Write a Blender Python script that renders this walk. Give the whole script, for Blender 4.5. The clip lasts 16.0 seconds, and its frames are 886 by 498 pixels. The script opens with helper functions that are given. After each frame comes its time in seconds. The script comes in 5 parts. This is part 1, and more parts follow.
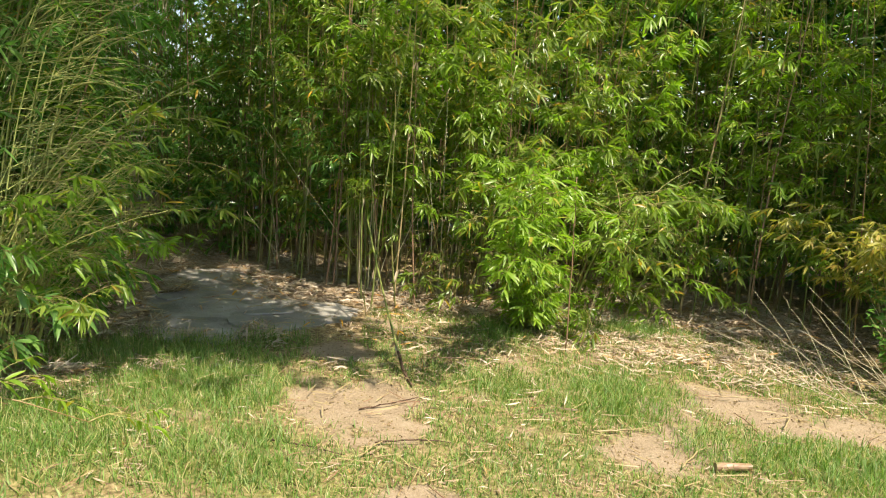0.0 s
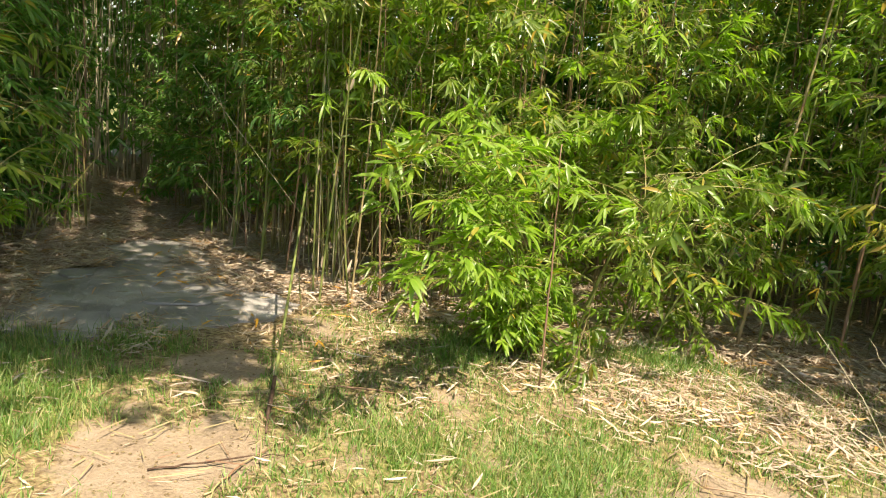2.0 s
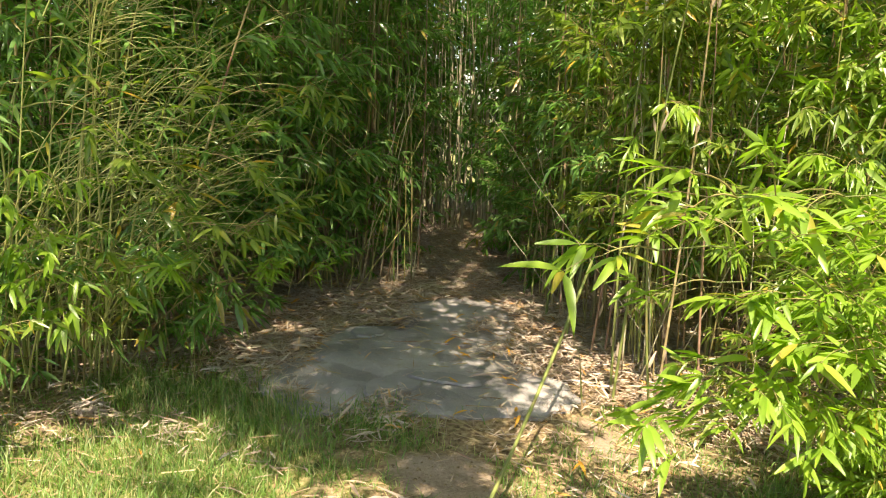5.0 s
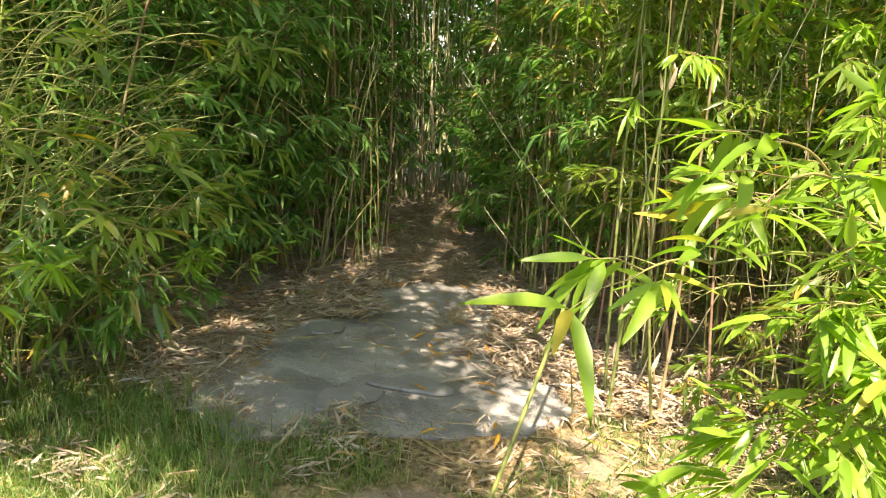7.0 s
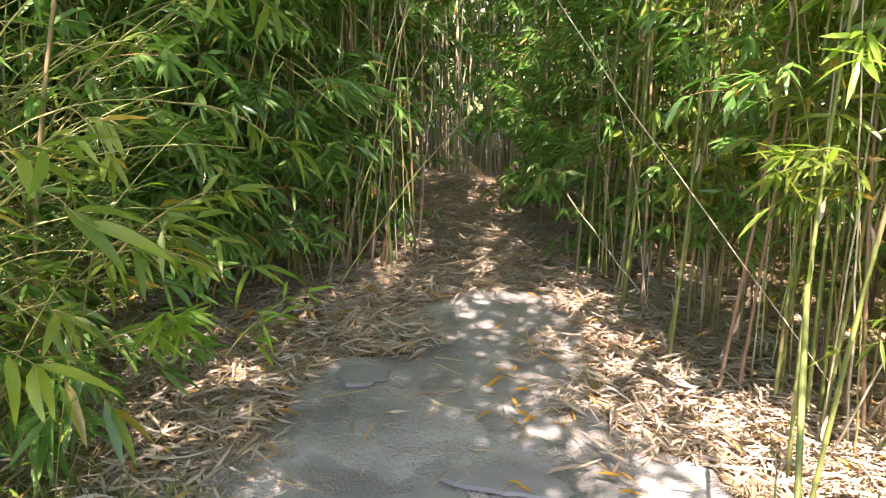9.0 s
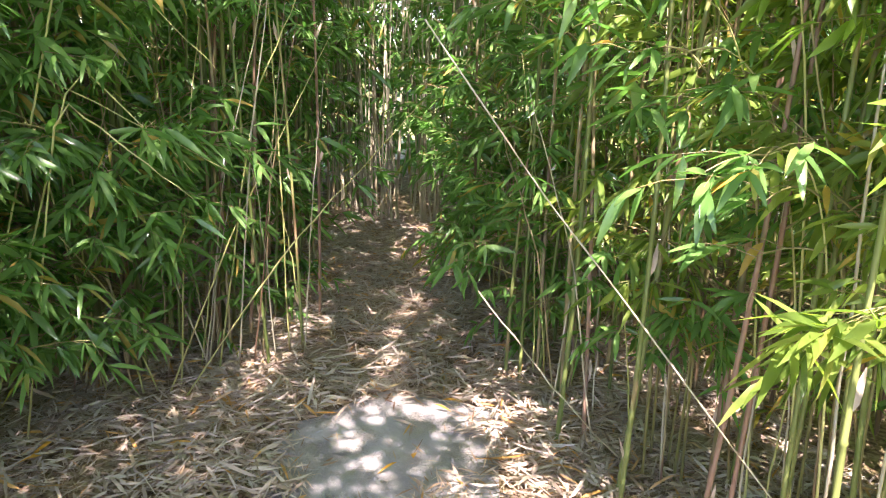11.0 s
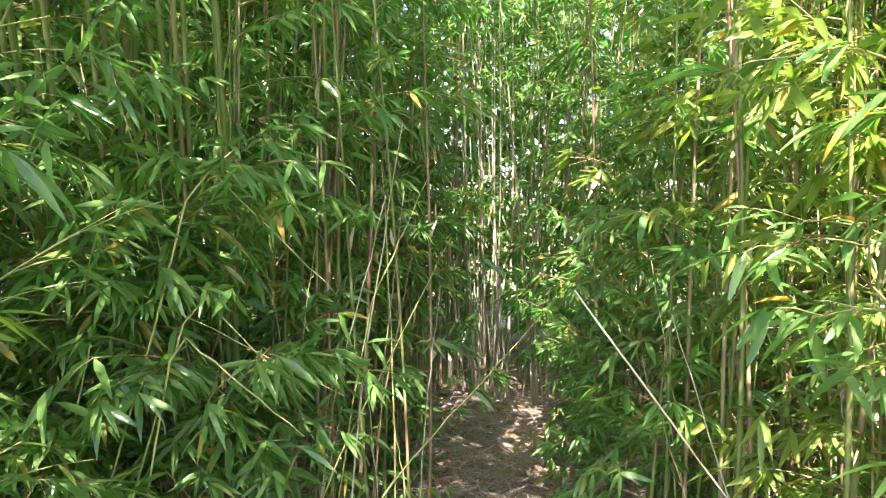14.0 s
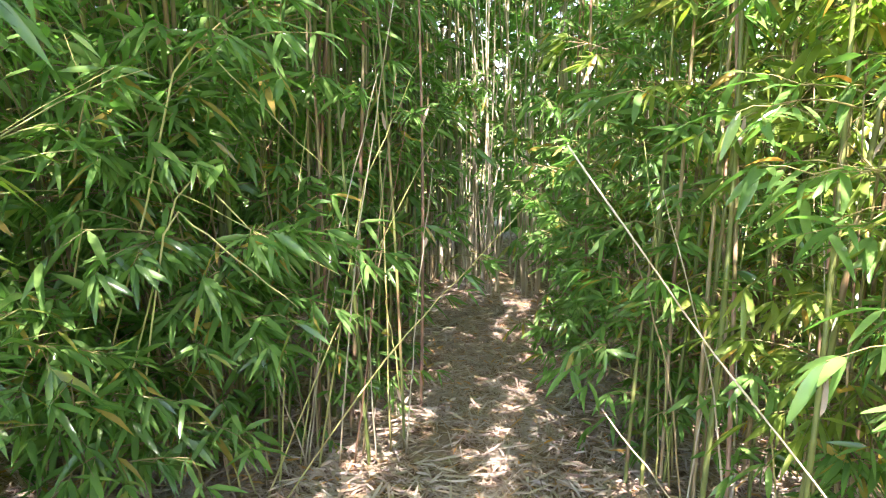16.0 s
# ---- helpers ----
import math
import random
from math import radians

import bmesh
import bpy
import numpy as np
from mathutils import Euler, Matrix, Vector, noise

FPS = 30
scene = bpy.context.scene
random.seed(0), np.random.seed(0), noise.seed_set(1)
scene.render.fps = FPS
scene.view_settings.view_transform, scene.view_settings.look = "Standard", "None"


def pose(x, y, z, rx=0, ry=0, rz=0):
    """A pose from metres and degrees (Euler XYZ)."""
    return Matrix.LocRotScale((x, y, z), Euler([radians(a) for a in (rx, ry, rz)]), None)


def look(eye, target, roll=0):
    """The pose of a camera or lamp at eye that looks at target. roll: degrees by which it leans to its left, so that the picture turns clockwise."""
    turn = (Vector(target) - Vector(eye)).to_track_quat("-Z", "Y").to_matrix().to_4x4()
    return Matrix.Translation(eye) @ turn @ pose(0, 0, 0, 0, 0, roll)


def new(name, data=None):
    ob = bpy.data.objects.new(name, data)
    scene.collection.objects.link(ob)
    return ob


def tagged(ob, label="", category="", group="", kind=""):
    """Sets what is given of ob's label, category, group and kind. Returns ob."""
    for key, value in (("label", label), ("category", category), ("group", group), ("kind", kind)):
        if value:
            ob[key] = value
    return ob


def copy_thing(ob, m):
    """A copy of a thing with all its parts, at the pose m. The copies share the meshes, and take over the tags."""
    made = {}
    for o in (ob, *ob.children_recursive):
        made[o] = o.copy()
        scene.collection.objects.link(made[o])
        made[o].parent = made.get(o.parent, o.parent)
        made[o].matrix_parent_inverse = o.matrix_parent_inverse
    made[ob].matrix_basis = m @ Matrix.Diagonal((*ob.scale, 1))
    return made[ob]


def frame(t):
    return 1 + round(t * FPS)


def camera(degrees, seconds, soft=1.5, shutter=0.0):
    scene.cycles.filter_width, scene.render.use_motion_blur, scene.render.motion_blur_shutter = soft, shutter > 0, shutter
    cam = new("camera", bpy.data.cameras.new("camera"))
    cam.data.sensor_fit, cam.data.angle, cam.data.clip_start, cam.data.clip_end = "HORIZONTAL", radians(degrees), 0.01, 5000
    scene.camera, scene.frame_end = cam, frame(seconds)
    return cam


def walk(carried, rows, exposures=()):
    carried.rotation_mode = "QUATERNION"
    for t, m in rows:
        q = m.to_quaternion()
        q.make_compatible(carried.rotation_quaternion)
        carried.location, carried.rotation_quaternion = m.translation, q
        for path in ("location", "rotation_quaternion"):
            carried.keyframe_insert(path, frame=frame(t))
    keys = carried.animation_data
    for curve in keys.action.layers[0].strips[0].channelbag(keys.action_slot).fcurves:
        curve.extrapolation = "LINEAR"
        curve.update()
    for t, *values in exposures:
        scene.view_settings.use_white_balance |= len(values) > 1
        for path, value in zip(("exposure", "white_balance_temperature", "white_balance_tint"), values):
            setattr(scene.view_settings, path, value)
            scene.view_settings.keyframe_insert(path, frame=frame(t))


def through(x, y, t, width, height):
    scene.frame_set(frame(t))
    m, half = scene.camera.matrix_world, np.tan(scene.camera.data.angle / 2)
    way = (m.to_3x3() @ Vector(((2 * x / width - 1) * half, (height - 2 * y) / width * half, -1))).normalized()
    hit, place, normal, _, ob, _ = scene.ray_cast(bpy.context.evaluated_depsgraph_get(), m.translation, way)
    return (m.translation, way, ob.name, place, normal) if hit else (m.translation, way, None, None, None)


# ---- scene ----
cam = camera(62.4, 16.0, soft=1.1)
PATH = [
    (0, (0.032, 0.015, 1.61), (0.053, 1.989, 1.291), 4.7),
    (0.5, (0.252, 0.47, 1.593), (0.204, 2.441, 1.257), 5.6),
    (1, (0.6, 0.881, 1.541), (0.511, 2.847, 1.184), 5.9),
    (1.5, (0.837, 1.268, 1.522), (0.684, 3.226, 1.141), 6.3),
    (2, (1.094, 1.631, 1.535), (0.788, 3.564, 1.122), 6.4),
    (2.5, (1.336, 1.947, 1.553), (0.809, 3.826, 1.116), 6.1),
    (3, (1.347, 2.237, 1.549), (0.577, 4.031, 1.115), 4.8),
    (3.5, (1.353, 2.471, 1.579), (0.353, 4.154, 1.173), 2.7),
    (4, (1.372, 2.65, 1.571), (0.179, 4.21, 1.194), 1.7),
    (4.2, (1.361, 2.691, 1.565), (0.11, 4.207, 1.195), 1.1),
    (6.3, (1.103, 3.226, 1.541), (-0.166, 4.718, 1.134), 6.0),
    (6.5, (1.08, 3.292, 1.539), (-0.175, 4.792, 1.123), 5.7),
    (7, (0.888, 3.397, 1.495), (-0.342, 4.905, 1.035), 3.3),
    (7.5, (0.637, 3.518, 1.54), (-0.627, 4.974, 1.011), 0.6),
    (8, (0.384, 3.714, 1.424), (-0.939, 5.098, 0.847), -0.2),
    (8.5, (0.149, 3.928, 1.42), (-1.163, 5.307, 0.808), -0.6),
    (9, (-0.161, 4.153, 1.44), (-1.37, 5.636, 0.858), 1.0),
    (9.5, (-0.241, 4.575, 1.478), (-1.39, 6.12, 0.936), 2.1),
    (9.7, (-0.275, 4.669, 1.492), (-1.411, 6.227, 0.962), 2.3),
    (11.8, (-0.647, 5.397, 1.49), (-1.828, 6.918, 0.95), 1.0),
    (12, (-0.665, 5.426, 1.499), (-1.871, 6.926, 0.954), 0.1),
    (12.5, (-0.729, 5.417, 1.561), (-2.005, 6.862, 1.029), -0.6),
    (13, (-0.774, 5.369, 1.581), (-2.106, 6.787, 1.117), -0.2),
    (13.5, (-0.791, 5.348, 1.642), (-2.171, 6.762, 1.33), -0.2),
    (14, (-0.774, 5.306, 1.721), (-2.176, 6.724, 1.57), 0.5),
    (14.5, (-0.774, 5.295, 1.708), (-2.173, 6.717, 1.556), 1.0),
    (15, (-0.779, 5.299, 1.615), (-2.16, 6.719, 1.337), 1.6),
    (15.5, (-0.778, 5.294, 1.573), (-2.138, 6.708, 1.183), 1.4),
    (16, (-0.763, 5.293, 1.625), (-2.122, 6.704, 1.223), 0.9),
]
EXPOSURES = [(0, 0.95, 7400, 11), (4, 1.45, 7700, 19), (7, 1.78, 7600, 18), (9, 2.35, 6900, 33), (12, 2.88, 6250, 36), (14, 3.05, 6300, 32), (16, 3.2, 6350, 34)]
walk(cam, [(t, look(eye, target, roll)) for t, eye, target, roll in PATH], EXPOSURES)

# ---- light ----
SUN_TO = Vector((0.3, -0.33, 0.9)).normalized()
sun = new("sun", bpy.data.lights.new("sun", "SUN"))
sun.data.energy, sun.data.angle, sun.data.color = 5.0, radians(0.55), (1.0, 0.94, 0.84)
sun.matrix_world = look((0, 0, 30), Vector((0, 0, 30)) - SUN_TO)
world = bpy.data.worlds.new("sky")
scene.world = world
world.use_nodes = True
sky = world.node_tree.nodes.new("ShaderNodeTexSky")
sky.sky_type, sky.sun_disc = "NISHITA", False
sky.sun_elevation = math.asin(SUN_TO.z)
sky.sun_rotation = math.atan2(SUN_TO.x, SUN_TO.y)
world.node_tree.links.new(sky.outputs[0], world.node_tree.nodes["Background"].inputs[0])
world.node_tree.nodes["Background"].inputs[1].default_value = 0.12


# ---- materials ----
class Nodes:
    """A short way to write node materials."""

    def __init__(self, name):
        self.mat = bpy.data.materials.new(name)
        self.mat.use_nodes = True
        self.tree = self.mat.node_tree
        self.shader = self.tree.nodes["Principled BSDF"]
        self.out = self.tree.nodes["Material Output"]

    def add(self, kind, **ins):
        n = self.tree.nodes.new(kind)
        for k, v in ins.items():
            self.put(n.inputs[k.replace("_", " ")], v)
        return n

    def put(self, socket, v):
        if isinstance(v, bpy.types.NodeSocket):
            self.tree.links.new(v, socket)
        else:
            socket.default_value = v

    def noise(self, scale, detail=3.0, where=None):
        n = self.add("ShaderNodeTexNoise", Scale=scale, Detail=detail)
        if where is not None:
            self.put(n.inputs["Vector"], where)
        return n.outputs["Fac"]

    def ramp(self, fac, *stops):
        n = self.add("ShaderNodeValToRGB", Fac=fac)
        e = n.color_ramp.elements
        while len(e) < len(stops):
            e.new(0.5)
        for el, (p, c) in zip(e, stops):
            el.position, el.color = p, (*c, 1.0)
        return n.outputs["Color"]

    def mix(self, fac, a, b, blend="MIX"):
        n = self.tree.nodes.new("ShaderNodeMix")
        n.data_type, n.blend_type = "RGBA", blend
        self.put(n.inputs[0], fac)
        self.put(n.inputs[6], a if isinstance(a, bpy.types.NodeSocket) else (*a, 1.0))
        self.put(n.inputs[7], b if isinstance(b, bpy.types.NodeSocket) else (*b, 1.0))
        return n.outputs[2]

    def math(self, op, a, b=0.0):
        n = self.tree.nodes.new("ShaderNodeMath")
        n.operation = op
        self.put(n.inputs[0], a)
        self.put(n.inputs[1], b)
        return n.outputs[0]

    def bump(self, height, strength, distance=0.01):
        n = self.add("ShaderNodeBump", Height=height, Strength=strength, Distance=distance)
        self.put(self.shader.inputs["Normal"], n.outputs["Normal"])

    def island(self):
        return self.tree.nodes.new("ShaderNodeNewGeometry").outputs["Random Per Island"]

    def position(self):
        return self.tree.nodes.new("ShaderNodeNewGeometry").outputs["Position"]

    def object_random(self):
        return self.tree.nodes.new("ShaderNodeObjectInfo").outputs["Random"]

    def finish(self, colour, rough, through=None, share=0.0, specular=0.5):
        self.put(self.shader.inputs["Base Color"], colour)
        self.put(self.shader.inputs["Roughness"], rough)
        self.shader.inputs["Specular IOR Level"].default_value = specular
        if through is not None:
            t = self.add("ShaderNodeBsdfTranslucent", Color=through)
            m = self.add("ShaderNodeMixShader", Fac=share)
            self.tree.links.new(self.shader.outputs[0], m.inputs[1])
            self.tree.links.new(t.outputs[0], m.inputs[2])
            self.tree.links.new(m.outputs[0], self.out.inputs["Surface"])
        return self.mat


def leaf_material(name, dark, mid, light, dry, dry_from=0.955, share=0.42, rough=0.38, tint=(0.62, 0.8, 0.12)):
    n = Nodes(name)
    r = n.math("FRACT", n.math("ADD", n.island(), n.object_random()))
    col = n.ramp(r, (0.0, dark), (0.45, mid), (dry_from - 0.03, light), (dry_from, dry))
    vary = n.noise(3.0, 2.0, n.position())
    col = n.mix(n.math("MULTIPLY", vary, 0.45), col, mid)
    streak = n.noise(220.0, 2.0, n.position())
    col = n.mix(n.math("MULTIPLY", streak, 0.3), col, dark)
    lit = n.mix(0.75, col, tint, "MULTIPLY")
    lit = n.mix(1.0, lit, (2.0, 2.0, 1.7), "MULTIPLY")
    return n.finish(col, rough, lit, share, 0.55)


LEAF = leaf_material("bamboo_leaf", (0.085, 0.15, 0.025), (0.17, 0.25, 0.04), (0.32, 0.385, 0.08), (0.55, 0.32, 0.05), 0.965, 0.46, 0.33)
# Lighter copy of LEAF: young leaves, and sunlight put into the colour of shoots.
LEAF_BRIGHT = leaf_material("young_and_sunlit_leaf", (0.14, 0.25, 0.028), (0.195, 0.325, 0.036), (0.3, 0.43, 0.055), (0.45, 0.33, 0.06), 0.985, 0.46)
# Cool copy of LEAF: the blue-green look of shade is in its colour.
LEAF_COOL = leaf_material("shaded_bamboo_leaf", (0.08, 0.17, 0.045), (0.145, 0.28, 0.07), (0.22, 0.36, 0.095), (0.5, 0.3, 0.07), 0.97, 0.42, 0.26, (0.42, 0.8, 0.3))
LEAF_YELLOW = leaf_material("yellowing_bamboo_leaf", (0.16, 0.18, 0.03), (0.33, 0.31, 0.06), (0.5, 0.44, 0.12), (0.5, 0.33, 0.1), 0.88)
GRASS = leaf_material("grass", (0.08, 0.16, 0.035), (0.14, 0.26, 0.05), (0.24, 0.36, 0.09), (0.5, 0.43, 0.22), 0.8, 0.35, 0.5)


def culm_material(name, base, pale, brown, browned):
    n = Nodes(name)
    p = n.position()
    stretch = n.add("ShaderNodeMapping", Vector=p)
    stretch.inputs["Scale"].default_value = (30.0, 30.0, 3.0)
    grain = n.noise(1.0, 4.0, stretch.outputs[0])
    blotch = n.noise(5.0, 3.0, p)
    who = n.math("ADD", n.math("MULTIPLY", n.object_random(), 0.5), n.math("MULTIPLY", n.island(), 0.5))
    col = n.mix(who, base, pale)
    col = n.mix(n.ramp(n.math("ADD", blotch, n.math("MULTIPLY", n.math("SUBTRACT", who, 0.5), 0.5)), (browned, (0, 0, 0)), (browned + 0.12, (1, 1, 1))), col, brown)
    col = n.mix(n.math("MULTIPLY", grain, 0.35), col, (0.05, 0.05, 0.02))
    n.bump(grain, 0.25, 0.002)
    return n.finish(col, 0.42, specular=0.4)


CULM = culm_material("green_culm", (0.11, 0.17, 0.035), (0.24, 0.27, 0.08), (0.3, 0.2, 0.1), 0.66)
CULM_TAN = culm_material("dry_culm", (0.36, 0.27, 0.13), (0.45, 0.38, 0.2), (0.27, 0.15, 0.09), 0.5)
CULM_BACK = culm_material("old_culm", (0.15, 0.16, 0.05), (0.3, 0.24, 0.11), (0.22, 0.14, 0.08), 0.5)
CULM_RED = culm_material("sheathed_culm", (0.3, 0.17, 0.11), (0.38, 0.24, 0.16), (0.2, 0.19, 0.07), 0.6)
STRAW = culm_material("straw", (0.5, 0.44, 0.28), (0.6, 0.54, 0.38), (0.4, 0.32, 0.2), 0.62)
WAND = culm_material("green_wand", (0.3, 0.36, 0.1), (0.48, 0.48, 0.18), (0.42, 0.33, 0.12), 0.72)
PALE_TWIG = culm_material("pale_twig", (0.42, 0.44, 0.13), (0.58, 0.55, 0.2), (0.42, 0.33, 0.12), 0.68)
TWIG = culm_material("twig_bark", (0.24, 0.23, 0.07), (0.36, 0.31, 0.12), (0.3, 0.2, 0.08), 0.58)


def litter_material():
    n = Nodes("dry_leaf_litter")
    r = n.island()
    col = n.ramp(r, (0.0, (0.2, 0.12, 0.07)), (0.3, (0.42, 0.31, 0.21)), (0.7, (0.6, 0.5, 0.37)), (0.93, (0.7, 0.62, 0.48)), (0.985, (0.55, 0.27, 0.05)))
    col = n.mix(n.math("MULTIPLY", n.noise(120.0, 2.0, n.position()), 0.4), col, (0.17, 0.11, 0.06))
    return n.finish(col, 0.62, n.mix(0.5, col, (0.5, 0.35, 0.1)), 0.12, 0.3)


LITTER = litter_material()
n = Nodes("pale_dead_leaf")
DEAD_LEAF = n.finish(n.mix(n.math("MULTIPLY", n.noise(90.0, 3.0, n.position()), 0.45), n.ramp(n.island(), (0.0, (0.26, 0.18, 0.11)), (0.25, (0.39, 0.31, 0.22)), (0.6, (0.51, 0.43, 0.32)), (0.9, (0.66, 0.58, 0.46)), (0.975, (0.58, 0.3, 0.06))), (0.25, 0.18, 0.11)), 0.5, specular=0.4)


def ground_material():
    n = Nodes("earth")
    p = n.position()
    cover = n.add("ShaderNodeAttribute")
    cover.attribute_name = "cover"
    sep = n.add("ShaderNodeSeparateColor", Color=cover.outputs["Color"])
    fine = n.noise(60.0, 5.0, p)
    coarse = n.noise(4.0, 4.0, p)
    dust = n.ramp(n.math("ADD", n.math("MULTIPLY", fine, 0.5), n.math("MULTIPLY", coarse, 0.5)), (0.3, (0.2, 0.15, 0.1)), (0.5, (0.33, 0.255, 0.17)), (0.7, (0.4, 0.325, 0.235)))
    straw = n.ramp(n.noise(35.0, 6.0, p), (0.35, (0.12, 0.085, 0.045)), (0.5, (0.27, 0.2, 0.1)), (0.65, (0.42, 0.34, 0.19)))
    turf = n.ramp(n.noise(28.0, 6.0, p), (0.32, (0.09, 0.1, 0.03)), (0.5, (0.19, 0.2, 0.06)), (0.68, (0.36, 0.31, 0.14)))
    rough = n.math("MULTIPLY", n.math("SUBTRACT", n.math("ADD", n.noise(9.0, 5.0, p), n.noise(55.0, 3.0, p)), 1.0), 1.5)
    worn = n.ramp(n.math("ADD", sep.outputs[0], rough), (0.3, (0, 0, 0)), (0.75, (1, 1, 1)))
    grown = n.ramp(n.math("ADD", sep.outputs[1], rough), (0.25, (0, 0, 0)), (0.8, (1, 1, 1)))
    col = n.mix(worn, straw, dust)
    col = n.mix(grown, col, turf)
    n.bump(n.math("ADD", fine, n.noise(180.0, 3.0, p)), 0.7, 0.02)
    return n.finish(col, 0.9, specular=0.2)


EARTH = ground_material()


def slab_material():
    n = Nodes("dusty_concrete")
    p = n.position()
    a = n.noise(2.2, 5.0, p)
    b = n.noise(45.0, 5.0, p)
    col = n.ramp(a, (0.3, (0.2, 0.195, 0.18)), (0.5, (0.35, 0.34, 0.31)), (0.66, (0.46, 0.44, 0.4)))
    col = n.mix(n.math("MULTIPLY", b, 0.45), col, (0.22, 0.21, 0.19))
    stain = n.ramp(n.math("ADD", n.noise(3.1, 1.0, p), n.math("MULTIPLY", n.math("SUBTRACT", b, 0.5), 0.06)), (0.55, (0, 0, 0)), (0.585, (1, 1, 1)))
    col = n.mix(n.math("MULTIPLY", stain, 0.4), col, (0.13, 0.125, 0.11))
    grit = n.ramp(n.math("ADD", n.noise(9.0, 5.0, p), n.math("MULTIPLY", n.math("SUBTRACT", n.noise(90.0, 3.0, p), 0.5), 0.5)), (0.5, (0, 0, 0)), (0.66, (1, 1, 1)))
    col = n.mix(n.math("MULTIPLY", grit, 0.4), col, (0.36, 0.31, 0.24))
    speck = n.ramp(n.noise(240.0, 2.0, p), (0.6, (0, 0, 0)), (0.68, (1, 1, 1)))
    col = n.mix(n.math("MULTIPLY", speck, 0.5), col, (0.5, 0.47, 0.42))
    n.bump(n.math("ADD", b, n.math("ADD", a, grit)), 0.65, 0.012)
    return n.finish(col, 0.85, specular=0.25)


SLAB = slab_material()
n = Nodes("worn_screed")
n.bump(n.noise(60.0, 4.0, n.position()), 0.3, 0.004)
WORN = n.finish(n.mix(n.noise(14.0, 4.0, n.position()), (0.19, 0.185, 0.17), (0.32, 0.31, 0.285)), 0.8, specular=0.3)


n = Nodes("orange_leaf")
ORANGE = n.finish(n.mix(n.noise(60.0, 3.0, n.position()), (0.55, 0.22, 0.03), (0.62, 0.4, 0.05)), 0.55, (0.5, 0.25, 0.03, 1.0), 0.15, 0.3)


# ---- geometry ----
class Geo:
    """Triangles in plain arrays, with a material number each."""

    def __init__(self):
        self.v, self.t, self.m, self.n = [], [], [], 0

    def add(self, v, t, m=0):
        v, t = np.asarray(v, float), np.asarray(t, int)
        self.v.append(v)
        self.t.append(t + self.n)
        self.m.append(np.full(len(t), m) if np.isscalar(m) else m)
        self.n += len(v)

    def join(self, a, b, c):
        """One small web between vertices that are there already."""
        self.t.append(np.array([[a, b, c]]))
        self.m.append(np.zeros(1, int))

    def arrays(self):
        return np.concatenate(self.v), np.concatenate(self.t), np.concatenate(self.m)

    def mesh(self, name, mats, smooth=True):
        v, t, m = self.arrays()
        me = bpy.data.meshes.new(name)
        me.vertices.add(len(v))
        me.vertices.foreach_set("co", v.ravel())
        me.loops.add(len(t) * 3)
        me.loops.foreach_set("vertex_index", t.ravel().astype(np.int32))
        me.polygons.add(len(t))
        me.polygons.foreach_set("loop_start", np.arange(0, len(t) * 3, 3, dtype=np.int32))
        me.polygons.foreach_set("material_index", m.astype(np.int32))
        me.polygons.foreach_set("use_smooth", np.full(len(t), smooth))
        for mat in mats:
            me.materials.append(mat)
        me.update(calc_edges=True)
        return me


def part(name, me, parent, label="", m=None):
    ob = new(name, me)
    ob.parent = parent
    if m is not None:
        ob.matrix_basis = m
    return tagged(ob, label)


def thing(name, label, category, group="", m=None):
    ob = new(name)
    ob.empty_display_size = 0.1
    if m is not None:
        ob.matrix_basis = m
    return tagged(ob, label, category, group)


def unit(a):
    return a / np.maximum(np.linalg.norm(a, axis=-1, keepdims=True), 1e-9)


def tube(geo, pts, radii, sides=6, m=0, cap=True):
    """A round stem along pts."""
    pts = np.asarray(pts, float)
    radii = np.broadcast_to(radii, (len(pts),))
    d = unit(np.gradient(pts, axis=0))
    ref = np.array((0.0, 0.0, 1.0)) if abs(d[0][2]) < 0.8 else np.array((1.0, 0.0, 0.0))
    a = unit(np.cross(d, ref))
    b = np.cross(d, a)
    ang = np.arange(sides) * 2 * np.pi / sides
    ring = a[:, None] * np.cos(ang)[None, :, None] + b[:, None] * np.sin(ang)[None, :, None]
    v = (pts[:, None] + ring * radii[:, None, None]).reshape(-1, 3)
    k, j = np.meshgrid(np.arange(len(pts) - 1), np.arange(sides), indexing="ij")
    p, q = k * sides + j, k * sides + (j + 1) % sides
    t = np.concatenate([np.stack([p, p + sides, q], -1).reshape(-1, 3), np.stack([q, p + sides, q + sides], -1).reshape(-1, 3)])
    if cap:
        fan = np.arange(1, sides - 1)
        t = np.concatenate([t, np.stack([np.zeros_like(fan), fan, fan + 1], -1), (len(pts) - 1) * sides + np.stack([np.zeros_like(fan), fan + 1, fan], -1)])
    geo.add(v, t, m)


